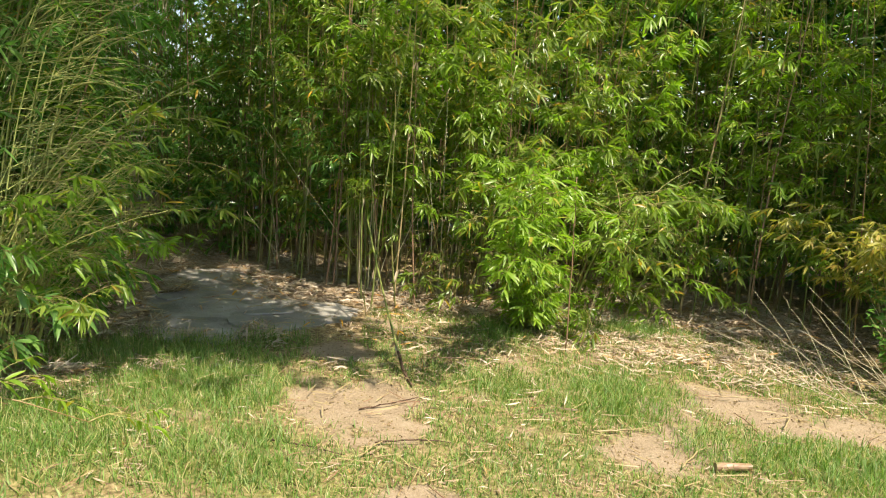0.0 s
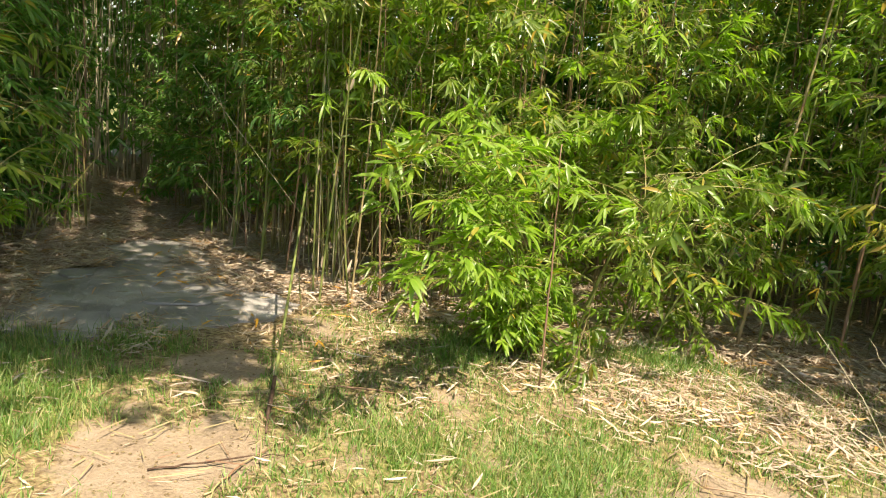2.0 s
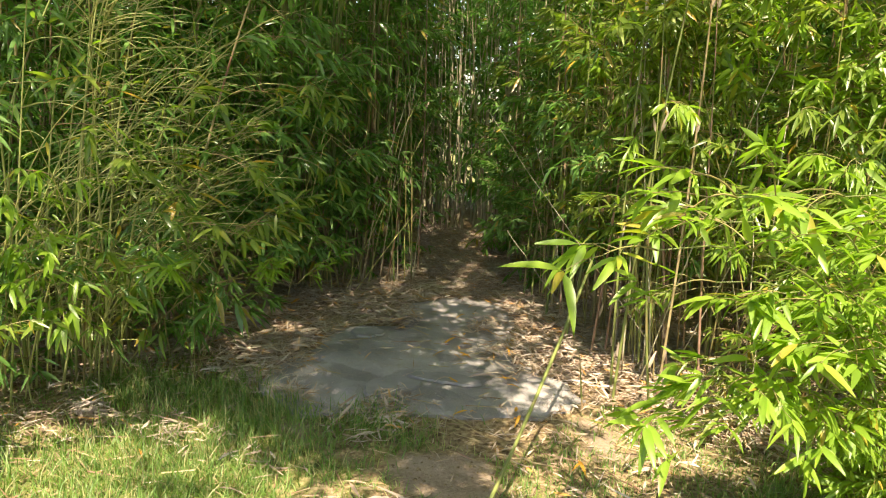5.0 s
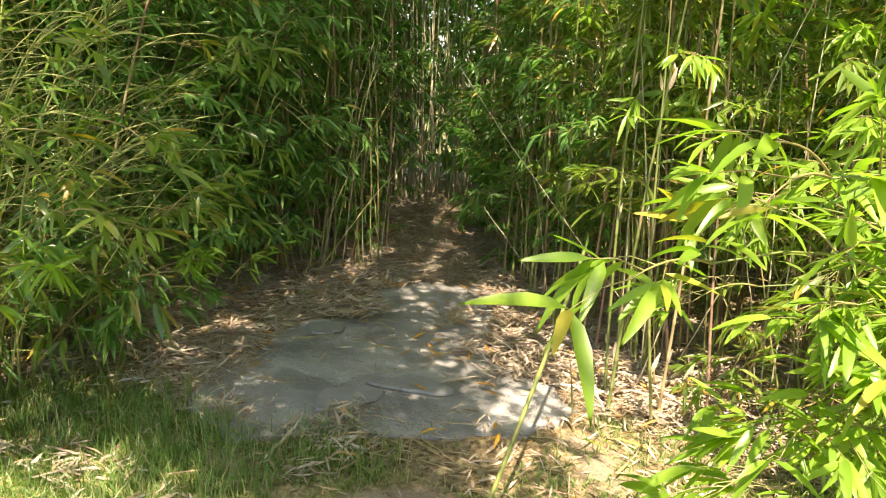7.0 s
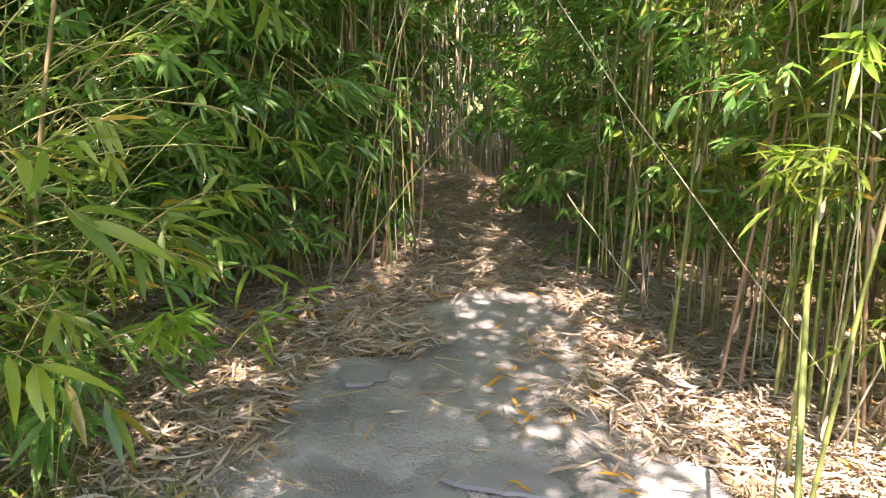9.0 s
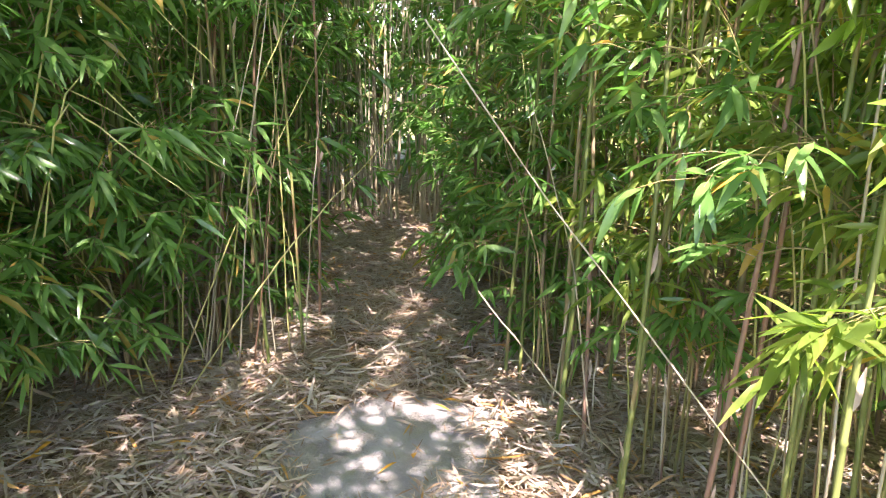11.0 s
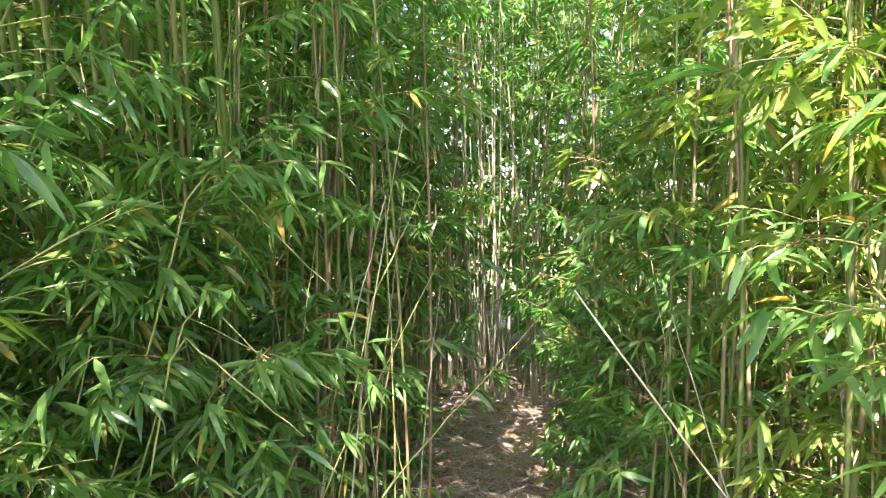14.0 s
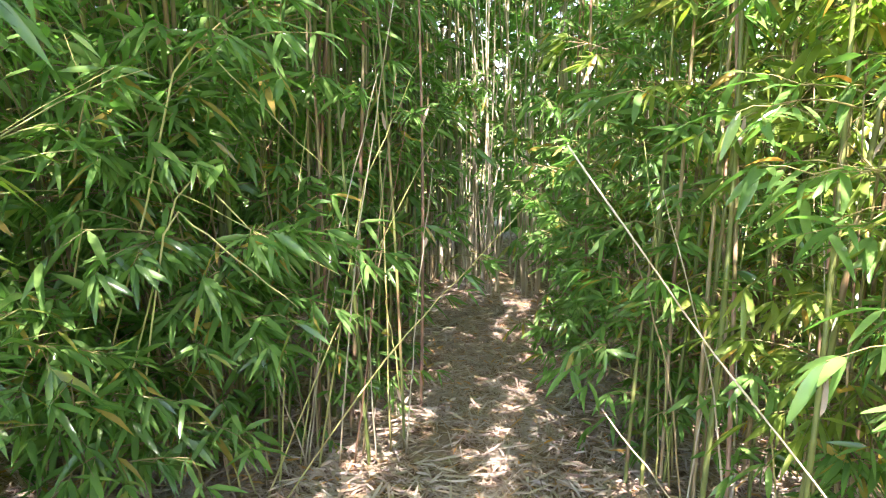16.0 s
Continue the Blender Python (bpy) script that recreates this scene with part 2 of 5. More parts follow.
def leaves(geo, base, way, length, width, droop=0.25, m=0, rich=True, rng=None, flat=0.0):
    """Lance-shaped leaves, folded along the midrib and bent down."""
    base, way = np.asarray(base, float), unit(np.asarray(way, float))
    n = len(base)
    side = np.cross(way, np.array((0.0, 0.0, 1.0)))
    side = unit(side + 1e-6)
    up = np.cross(side, way)
    roll = rng.normal(0, 0.7, n)[:, None]
    side, up = side * np.cos(roll) + up * np.sin(roll), up * np.cos(roll) - side * np.sin(roll)
    length, width = np.broadcast_to(length, (n,)), np.broadcast_to(width, (n,))
    droop = np.broadcast_to(droop, (n,))
    if rich:
        rows = [(0.0, 0.0), (0.27, 0.95), (0.65, 0.8), (1.0, 0.0)]
    else:
        rows = [(0.0, 0.0), (0.38, 1.0), (1.0, 0.0)]
    cols, index, at = [], [], 0
    for s, w in rows:
        c = base + way * (s * length)[:, None] + np.array((0, 0, -1.0)) * (droop * s * s * length)[:, None]
        if w == 0.0:
            cols.append(c[:, None])
            index.append((at,))
            at += 1
        else:
            h = (width * w / 2)[:, None]
            cols.append(np.stack([c + side * h + up * h * 0.3, c, c - side * h + up * h * 0.3], 1))
            index.append((at, at + 1, at + 2))
            at += 3
    v = np.concatenate(cols, 1)
    tri = []
    for a, b in zip(index, index[1:]):
        if len(a) == 1:
            tri += [(a[0], b[0], b[1]), (a[0], b[1], b[2])]
        elif len(b) == 1:
            tri += [(a[0], b[0], a[1]), (a[1], b[0], a[2])]
        else:
            tri += [(a[0], b[0], b[1]), (a[0], b[1], a[1]), (a[1], b[1], b[2]), (a[1], b[2], a[2])]
    t = (np.array(tri)[None] + (np.arange(n) * at)[:, None, None]).reshape(-1, 3)
    geo.add(v.reshape(-1, 3), t, m)


def branch_shape(rng, reach=0.6, sprays=9, rise=0.45, leaf=0.11, rich=True):
    """One side branch along +x: its twigs, and the fans of leaves at their ends."""
    twig, leafy = Geo(), Geo()
    last = 7 if rich else 4
    s = np.linspace(0, 1, last + 1)
    bend = rng.uniform(0.15, 0.5)
    sway = rng.uniform(-0.15, 0.15)
    main = np.stack([s * reach, sway * s * s * reach, (rise * s - bend * s * s) * reach], -1)
    tube(twig, main, 0.0028 * (1 - 0.75 * s) + 0.0006, 4 if rich else 3)
    spots, ways = [], []
    for k in range(sprays):
        knot = int(rng.integers(1, last + 1)) if k else last
        f, p = knot / last, main[knot]
        a = rng.uniform(-1.1, 1.1) * (1.15 - 0.7 * f)
        out = np.array((math.cos(a), math.sin(a), rng.uniform(-0.45, 0.35)))
        ln = rng.uniform(0.06, 0.2) * reach / 0.6
        q = p + out * ln + np.array((0, 0, -0.15 * ln))
        root, sides = twig.n, 4 if rich else 3
        if rich:
            tube(twig, [p, q], [0.0013, 0.0007], 3, cap=False)
        else:
            tube(twig, [p, q], [0.0014, 0.0008], 3, cap=False)
        twig.join(knot * sides, root, root + 1)
        for j in range(rng.integers(3, 7)):
            b = a + rng.normal(0, 0.95)
            back = rng.uniform(0, 0.6) ** 2
            spots.append(q + (p - q) * back)
            ways.append((math.cos(b), math.sin(b), rng.normal(-0.4, 0.5)))
    n = len(spots)
    ln = leaf * rng.uniform(0.65, 1.25, n)
    leaves(leafy, spots, ways, ln, ln * rng.uniform(0.15, 0.21, n), rng.uniform(0.05, 0.4, n), 0, rich, rng)
    return twig, leafy


def stem_line(rng, height, lean):
    s = np.linspace(0, 1, 25)
    a = rng.uniform(-0.04, 0.04, 2)
    return s, np.stack([lean * s ** 2.2 * height + a[0] * np.sin(s * 5), a[1] * np.sin(s * 4), s * height], -1)


def stem_shape(geo, rng, height, r, lean, sides=7, m=0, gap=0.21):
    """A jointed culm: every joint a ring a little prouder than the stem."""
    s, line = stem_line(rng, height, lean)
    pts, rad = [], []
    z = 0.0
    at = lambda f: np.array([np.interp(f, s, line[:, k]) for k in range(3)])
    while z < height - 0.05:
        f = z / height
        rr = r * (1 - 0.8 * f ** 1.4)
        pts += [at(f), at(f + 0.006 / height), at(f + 0.014 / height)]
        rad += [rr, rr * 1.3, rr * 0.97]
        z += gap * rng.uniform(0.75, 1.2) * (0.6 + 0.7 * min(1.0, z))
    pts.append(at(1.0))
    rad.append(0.001)
    tube(geo, pts, np.array(rad), sides, m)
    return at


RNG = np.random.default_rng(7)
BRANCHES, SHORT = [], []
for k in range(12):
    g, f = branch_shape(RNG, RNG.uniform(0.42, 0.72), 12)
    BRANCHES.append((g.mesh("branch", [TWIG]), f))
for k in range(5):
    g, f = branch_shape(RNG, RNG.uniform(0.22, 0.36), 7)
    SHORT.append((g.mesh("branch", [TWIG]), f))
LEAFY = {}


def foliage(kind, k, mat):
    key = (kind, k, mat.name)
    if key not in LEAFY:
        LEAFY[key] = (BRANCHES if kind == "long" else SHORT)[k][1].mesh("foliage", [mat])
    return LEAFY[key]


def bamboo(rng, height, r, lean, low, high, count, culm_mat, leaf_mat, label, group, spread=1.0, kind="long"):
    """One bamboo: an Empty at its foot, its jointed stem, its branches with their foliage."""
    root = thing("bamboo", label, "bamboo", group)
    g = Geo()
    at = stem_shape(g, rng, height, r, lean)
    part("stem", g.mesh("stem", [culm_mat]), root)
    store = BRANCHES if kind == "long" else SHORT
    for k in range(count):
        z = low + (high - low) * (k + rng.uniform(0, 0.8)) / count
        turn = rng.uniform(0, 360)
        i = int(rng.integers(len(store)))
        b = part("branch", store[i][0], root, m=Matrix.Translation(at(z / height)) @ pose(0, 0, 0, rng.uniform(-15, 15), rng.uniform(-22, 12), turn) @ Matrix.Scale(rng.uniform(0.8, 1.15) * spread, 4))
        part("foliage", foliage(kind, i, leaf_mat), b)
    return root


# ---- ground ----
def inside(poly, x, y):
    x, y = np.asarray(x, float), np.asarray(y, float)
    hit = np.zeros(x.shape, bool)
    for (ax, ay), (bx, by) in zip(poly, poly[1:] + poly[:1]):
        cross = ((ay > y) != (by > y)) & (x < (bx - ax) * (y - ay) / (by - ay + 1e-12) + ax)
        hit ^= cross
    return hit


def edge_distance(line, x, y, closed=True):
    x, y = np.asarray(x, float), np.asarray(y, float)
    best = np.full(x.shape, 1e9)
    for (ax, ay), (bx, by) in zip(line, line[1:] + (line[:1] if closed else [])):
        dx, dy = bx - ax, by - ay
        f = np.clip(((x - ax) * dx + (y - ay) * dy) / (dx * dx + dy * dy), 0, 1)
        best = np.minimum(best, np.hypot(x - ax - f * dx, y - ay - f * dy))
    return best


def wobble(x, y, size, seed):
    """Smooth noise of about -1 to 1 over the plan."""
    r = np.random.default_rng(seed)
    out = np.zeros(np.shape(x))
    for k in range(7):
        a, p, w = r.uniform(0, 6.28), r.uniform(0, 6.28), r.uniform(0.6, 1.7)
        out += np.sin((np.cos(a) * x + np.sin(a) * y) * w * 2 * np.pi / size + p)
    return out / 3.2


def spots(x, y, rows):
    """How far inside the nearest of some round patches: 1 in the middle, 0 at the rim."""
    best = np.zeros(np.shape(x))
    for cx, cy, rx, ry in rows:
        best = np.maximum(best, 1 - np.hypot((x - cx) / rx, (y - cy) / ry))
    return best


SLAB_LINE = [(-1.45, 4.98), (-1.95, 5.05), (-2.06, 5.3), (-2.2, 5.7), (-2.42, 6.15), (-2.2, 6.45), (-2.58, 6.95), (-2.5, 7.4), (-2.02, 7.58), (-1.75, 7.2), (-1.5, 6.8), (-1.2, 6.45), (-0.8, 6.42), (-0.6, 6.25), (-0.62, 5.9), (-0.85, 5.68), (-1.3, 5.22)]
LEFT = [(-2.75, 3.5), (-2.55, 4.3), (-2.65, 5.0), (-3.2, 5.5), (-4.0, 6.05), (-3.75, 6.55), (-3.45, 6.95), (-3.25, 7.45), (-3.5, 7.9), (-4.05, 8.5), (-4.75, 9.4), (-5.2, 10.0), (-8.0, 11.0), (-8.5, 5.0), (-6.0, 2.0)]
RIGHT = [(-4.2, 9.9), (-3.5, 9.25), (-2.7, 8.45), (-2.15, 7.95), (-1.65, 7.6), (-1.15, 7.2), (-0.5, 6.9), (0.2, 7.1), (0.9, 7.15), (1.6, 7.25), (2.3, 7.6), (3.0, 7.45), (3.6, 6.6), (3.9, 5.5), (4.3, 4.0), (7.0, 3.0), (9.0, 9.0), (4.0, 12.5), (-4.0, 12.5)]
DIRT = [(-0.33, 4.05, 0.55, 0.75), (1.4, 3.85, 0.45, 0.5), (2.1, 4.55, 0.7, 0.55), (0.1, 3.0, 0.35, 0.25), (2.8, 4.3, 0.5, 0.35), (1.6, 4.4, 0.3, 0.3), (-0.6, 5.1, 0.35, 0.3)]
TALL = [(1.3, 4.5, 0.55, 0.5), (-1.35, 4.2, 0.7, 0.6), (1.65, 3.85, 0.28, 0.32), (0.62, 5.85, 0.28, 0.42), (-1.85, 3.4, 0.7, 0.6), (-1.7, 4.75, 0.9, 0.3), (2.3, 3.7, 0.6, 0.4), (0.5, 4.6, 0.3, 0.25), (-0.9, 3.3, 0.5, 0.45), (1.9, 6.3, 0.6, 0.3), (-2.2, 4.6, 0.5, 0.35), (-1.55, 4.95, 0.4, 0.2), (-1.15, 5.25, 0.4, 0.2), (-1.95, 4.95, 0.35, 0.25)]


def ground_height(x, y):
    near = np.exp(-((np.asarray(x) / 9) ** 2 + ((np.asarray(y) - 5) / 9) ** 2))
    return near * (0.014 * wobble(x, y, 1.7, 3) + 0.006 * wobble(x, y, 0.45, 4)) - 0.012


def covers(x, y):
    """Bare earth and turf, 0 to 1 each; the rest is straw and litter."""
    rough = 0.25 * wobble(x, y, 0.9, 11) + 0.15 * wobble(x, y, 0.3, 12)
    dirt = np.clip((spots(x, y, DIRT) + rough - 0.05) * 2.2, 0, 1)
    turf = np.clip((np.where(y < 5.15 + 0.25 * wobble(x, y, 1.6, 14), 0.8, 0.0) + 1.2 * spots(x, y, TALL) + 1.2 * rough) - 0.25, 0, 1)
    far = np.clip((np.hypot(x + 1, y - 6) - 7) / 4, 0, 1)
    return dirt * (1 - far), np.maximum(turf * (1 - dirt), far)


def build_ground():
    core = np.arange(-6.0, 6.01, 0.085)
    ex = np.concatenate([-np.geomspace(400, 6.3, 16), core, np.geomspace(6.3, 400, 16)])
    X, Y = np.meshgrid(ex - 0.5, ex + 5.0, indexing="ij")
    n = len(ex)
    v = np.stack([X, Y, ground_height(X, Y)], -1).reshape(-1, 3)
    i, j = np.meshgrid(np.arange(n - 1), np.arange(n - 1), indexing="ij")
    p = (i * n + j).ravel()
    g = Geo()
    g.add(v, np.concatenate([np.stack([p, p + n, p + n + 1], -1), np.stack([p, p + n + 1, p + 1], -1)]))
    me = g.mesh("ground", [EARTH])
    d, t = covers(v[:, 0], v[:, 1])
    col = me.color_attributes.new("cover", "FLOAT_COLOR", "POINT")
    col.data.foreach_set("color", np.stack([d, t, 0 * d, 1 + 0 * d], -1).ravel())
    tagged(new("ground", me), "trodden earth with patchy grass and straw", "ground", kind="structure")


build_ground()


def build_slab():
    rng = np.random.default_rng(5)
    line = []
    for (ax, ay), (bx, by) in zip(SLAB_LINE, SLAB_LINE[1:] + SLAB_LINE[:1]):
        for f in (0.0, 0.25, 0.5, 0.75):
            line.append((ax + (bx - ax) * f + rng.normal(0, 0.018), ay + (by - ay) * f + rng.normal(0, 0.018)))
    bm = bmesh.new()
    top = [bm.verts.new((x, y, 0.024)) for x, y in line]
    face = bm.faces.new(top)
    if face.normal.z < 0:
        face.normal_flip()
    made = bmesh.ops.inset_region(bm, faces=[face], thickness=0.05, depth=0.0)
    rim = bmesh.ops.extrude_edge_only(bm, edges=[e for e in bm.edges if e.is_boundary])
    for e in rim["geom"]:
        if isinstance(e, bmesh.types.BMVert):
            e.co.z = -0.06
            e.co.x += rng.normal(0, 0.01)
    for e in top:
        e.co.z = 0.008
    bmesh.ops.triangulate(bm, faces=bm.faces)
    bmesh.ops.subdivide_edges(bm, edges=[e for e in bm.edges if e.calc_length() > 0.2], cuts=2, use_grid_fill=True)
    for e in bm.verts:
        if e.co.z > 0.0:
            e.co.z += 0.007 * noise.noise(e.co * 2.5)
    bmesh.ops.recalc_face_normals(bm, faces=bm.faces)
    me = bpy.data.meshes.new("slab")
    bm.to_mesh(me)
    bm.free()
    me.materials.append(SLAB)
    slab = tagged(new("concrete_slab", me), "dusty grey broken concrete slab set flush in the litter", "slab")
    for cx, cy, rx, ry, turn in ((-1.29, 5.9, 0.19, 0.085, 25), (-1.41, 5.57, 0.17, 0.12, 60), (-2.2, 6.12, 0.12, 0.09, 10)):
        g = Geo()
        a = np.linspace(0, 2 * math.pi, 29)[:-1]
        wide = 1 + 0.16 * np.sin(2 * a + cx * 9) + 0.1 * np.sin(3 * a + cy * 7) + 0.06 * np.sin(7 * a) + rng.normal(0, 0.025, 28)
        t = math.radians(turn)
        px, py = np.cos(a) * rx * wide, np.sin(a) * ry * wide
        ring = np.stack([cx + px * math.cos(t) - py * math.sin(t), cy + px * math.sin(t) + py * math.cos(t)], -1)
        mid = ring.mean(0)
        v = np.concatenate([[(*mid, 0.0285)], np.column_stack([mid + (ring - mid) * 0.94, np.full(28, 0.0285)]), np.column_stack([ring, np.full(28, 0.015)])])
        i = np.arange(28)
        j = (i + 1) % 28
        g.add(v, np.concatenate([np.stack([0 * i, 1 + i, 1 + j], -1), np.stack([1 + i, 29 + i, 29 + j], -1), np.stack([1 + i, 29 + j, 1 + j], -1)]))
        part("worn_patch", g.mesh("worn_patch", [WORN], False), slab, "darker smooth worn patch of old screed")


build_slab()

# ---- thickets: the depth of the grove ----
def culm_arrays(rng, low, count, leaf):
    g = Geo()
    h = rng.uniform(3.4, 4.8)
    at = stem_shape(g, rng, h, rng.uniform(0.007, 0.011), rng.uniform(0, 0.12), 5, 0, 0.4)
    for k in range(count + 1):
        z = low + (3.1 - low) * (k + rng.uniform(0, 0.8)) / count if k < count else rng.uniform(3.1, h)
        tw, lf = branch_shape(rng, rng.uniform(0.35, 0.7), 8, leaf=leaf * (1.0 if k < count else 1.25), rich=False)
        m = np.array(Matrix.Translation(at(z / h)) @ pose(0, 0, 0, rng.uniform(-15, 15), rng.uniform(-25, 10), rng.uniform(0, 360)))
        for src, num in ((tw, 1), (lf, 2)):
            v, t, _ = src.arrays()
            g.add(v @ m[:3, :3].T + m[:3, 3], t, num)
    return g.arrays()


def scatter(rng, poly, line, lo, hi, density):
    """Places in a polygon at lo to hi metres behind its front line, none closer together than a stem or two."""
    a = np.array(poly)
    (x0, y0), (x1, y1) = a.min(0), a.max(0)
    n = int((x1 - x0) * (y1 - y0) * density)
    x, y = rng.uniform(x0, x1, n), rng.uniform(y0, y1, n)
    d = edge_distance(line, x, y, False)
    ok = inside(poly, x, y) & (d >= lo) & (d < hi)
    return np.stack([x[ok], y[ok]], -1)


def thicket(name, rng, places, variants, leaf_mat, label, culm_mat=CULM_BACK):
    g = Geo()
    for x, y in places:
        v, t, m = variants[rng.integers(len(variants))]
        a = rng.uniform(0, 6.283)
        r = np.array(Euler((rng.normal(0, 0.05), rng.normal(0, 0.05), a)).to_matrix()) * rng.uniform(0.85, 1.15)
        g.add(v @ r.T + np.array((x, y, -0.02)), t, m)
    tagged(new(name, g.mesh(name, [culm_mat, TWIG, leaf_mat])), label, "bamboo thicket", kind="stuff")


RNG = np.random.default_rng(21)
HIGH = [culm_arrays(RNG, 0.7, 7, 0.125) for k in range(5)]
FULL = [culm_arrays(RNG, 0.2, 8, 0.125) for k in range(5)]
BARE = [culm_arrays(RNG, 1.2, 2, 0.11) for k in range(4)]
DEEP = [culm_arrays(RNG, 0.15, 7, 0.17) for k in range(4)]
LEFT_FRONT, RIGHT_FRONT = LEFT[:12], RIGHT[:16]
thicket("bamboo_thicket_left", RNG, np.concatenate([scatter(RNG, LEFT, LEFT_FRONT, 0.5, 1.4, 16)]), FULL + HIGH, LEAF_COOL, "dense shaded bamboo filling the grove behind the slab")
thicket("bamboo_thicket_right", RNG, scatter(RNG, RIGHT, RIGHT_FRONT, 0.5, 1.4, 12), HIGH[:3] + FULL, LEAF, "dense bamboo filling the grove behind the clearing")
thicket("bamboo_thicket_back", RNG, np.concatenate([scatter(RNG, LEFT, LEFT_FRONT, 1.4, 2.2, 7), scatter(RNG, RIGHT, RIGHT_FRONT, 1.4, 2.4, 5)]), DEEP, LEAF_COOL, "dark depth of the bamboo grove")
END = [(-5.4, 9.9), (-4.6, 9.75), (-4.0, 10.1), (-3.6, 11.5), (-5.5, 12.5), (-7.0, 11.5)]
thicket("bamboo_thicket_far", RNG, np.concatenate([scatter(RNG, END, END[:3], 0.0, 0.3, 120), scatter(RNG, END, END[:3], 0.5, 2.0, 12)]), BARE, LEAF_COOL, "thin bamboo closing the end of the path", STRAW)
thicket("bamboo_scrub", RNG, scatter(RNG, END, END[:3], 0.35, 1.2, 4), FULL[:2], LEAF_COOL, "low leafy bamboo behind the end of the path")



def far_foliage():
    """Leaves of the wood that goes on behind the grove."""
    r = np.random.default_rng(91)
    ring = [(-7.0, 1.5), (-5.9, 5.0), (-6.3, 7.5), (-6.9, 9.5), (-6.3, 12.6), (-3.0, 12.6), (0.5, 10.6), (3.5, 10.6), (6.2, 9.0), (7.2, 5.0), (7.0, 1.5)]
    g = Geo()
    for (ax, ay), (bx, by) in zip(ring, ring[1:]):
        n = int(math.hypot(bx - ax, by - ay) * (2300 if ax < -2 and by > 12 else 4200))
        f = r.uniform(0, 1, n)
        base = np.stack([ax + (bx - ax) * f + r.normal(0, 0.35, n), ay + (by - ay) * f + r.normal(0, 0.35, n), r.uniform(0, 1, n) ** 0.8 * 5.2], -1)
        a, b = r.uniform(0, 6.283, n), r.uniform(0, 6.283, n)
        way = np.stack([np.cos(a), np.sin(a), r.normal(-0.4, 0.5, n)], -1) * r.uniform(0.2, 0.36, n)[:, None]
        side = np.stack([np.cos(b), np.sin(b), r.normal(0, 0.5, n)], -1) * r.uniform(0.026, 0.048, n)[:, None]
        i = (np.arange(n) * 4)[:, None]
        g.add(np.stack([base, base + way * 0.45 + side, base + way * 0.45 - side, base + way], 1).reshape(-1, 3), np.concatenate([i + (0, 1, 2), i + (1, 3, 2)]))
    tagged(new("far_foliage", g.mesh("far_foliage", [LEAF_COOL])), "dim green foliage of the wood behind the grove", "foliage", kind="stuff")


far_foliage()

# ---- front rows ----
RNG = np.random.default_rng(33)


def front_row(places, models, away, tilt=(2, 9), swing=35):
    """Copies of the model bamboos, each leaning out over the clearing by a few degrees."""
    first = set()
    assert len(places) >= len(models)
    for i, (x, y) in enumerate(places):
        k = i if i < len(models) else int(RNG.integers(len(models)))
        a = away(x, y) + RNG.normal(0, swing)
        m = pose(x, y, -0.02, 0, 0, a) @ pose(0, 0, 0, 0, RNG.uniform(*tilt), 0) @ pose(0, 0, 0, 0, 0, RNG.uniform(-60, 60)) @ Matrix.Scale(RNG.uniform(0.85, 1.15), 4)
        if k in first:
            copy_thing(models[k], m)
        else:
            first.add(k)
            models[k].matrix_basis = m


def facing(cx, cy):
    return lambda x, y: math.degrees(math.atan2(cy - y, cx - x))


def models(count, low, high, branches, lean, culms, foliages, label, group, height=(3.2, 4.4), kind="long"):
    return [bamboo(RNG, RNG.uniform(*height), RNG.uniform(0.006, 0.010), RNG.uniform(*lean), low, high, branches, culms[k % len(culms)], foliages[k % len(foliages)], label, group, kind=kind) for k in range(count)]


left_models = models(6, 0.15, 2.7, 5, (0.12, 0.28), (CULM, CULM, CULM_TAN), (LEAF_COOL,), "leafy green bamboo arching over the slab", "bamboos of the left thicket")
LEFT_OPEN = [(-3.0, 3.3), (-2.55, 4.2), (-2.6, 4.9), (-3.2, 5.5)]
front_row(scatter(RNG, LEFT, LEFT_OPEN, 0.05, 0.6, 9), left_models, facing(-1.0, 5.0), (3, 12))
path_models = models(6, 0.12, 2.9, 9, (0.02, 0.1), (CULM, CULM_TAN, CULM, CULM_RED), (LEAF_COOL,), "lush bamboo with leaves down to the litter beside the path", "bamboos along the path")
LEFT_PATH, LEFT_NARROW = [(-3.9, 6.1), (-3.6, 6.6), (-3.45, 6.9)], [(-3.4, 7.1), (-3.3, 7.5), (-3.5, 7.9), (-4.05, 8.5), (-4.75, 9.4), (-5.2, 10.0)]
front_row(scatter(RNG, LEFT, LEFT_PATH, 0.0, 0.5, 16), path_models, facing(-1.8, 6.4), (1, 6))
side_models = models(5, 0.12, 2.6, 8, (0.0, 0.05), (CULM, CULM_TAN, CULM), (LEAF_COOL,), "lush shaded bamboo along the narrow path", "bamboos along the path", kind="short")
front_row(np.concatenate([scatter(RNG, RIGHT, RIGHT[:4], 0.0, 0.5, 12), scatter(RNG, LEFT, LEFT_NARROW, 0.0, 0.4, 11)]), side_models, facing(-3.6, 7.6), (-3, 2))
# Two in three take the lighter leaf, to brighten the thicket front.
mid_models = models(6, 0.6, 2.7, 8, (0.02, 0.12), (CULM, CULM_TAN, CULM, CULM, CULM_RED, CULM), (LEAF_BRIGHT, LEAF, LEAF_BRIGHT), "slender upright bamboo with leafy upper branches", "bamboos of the right thicket")
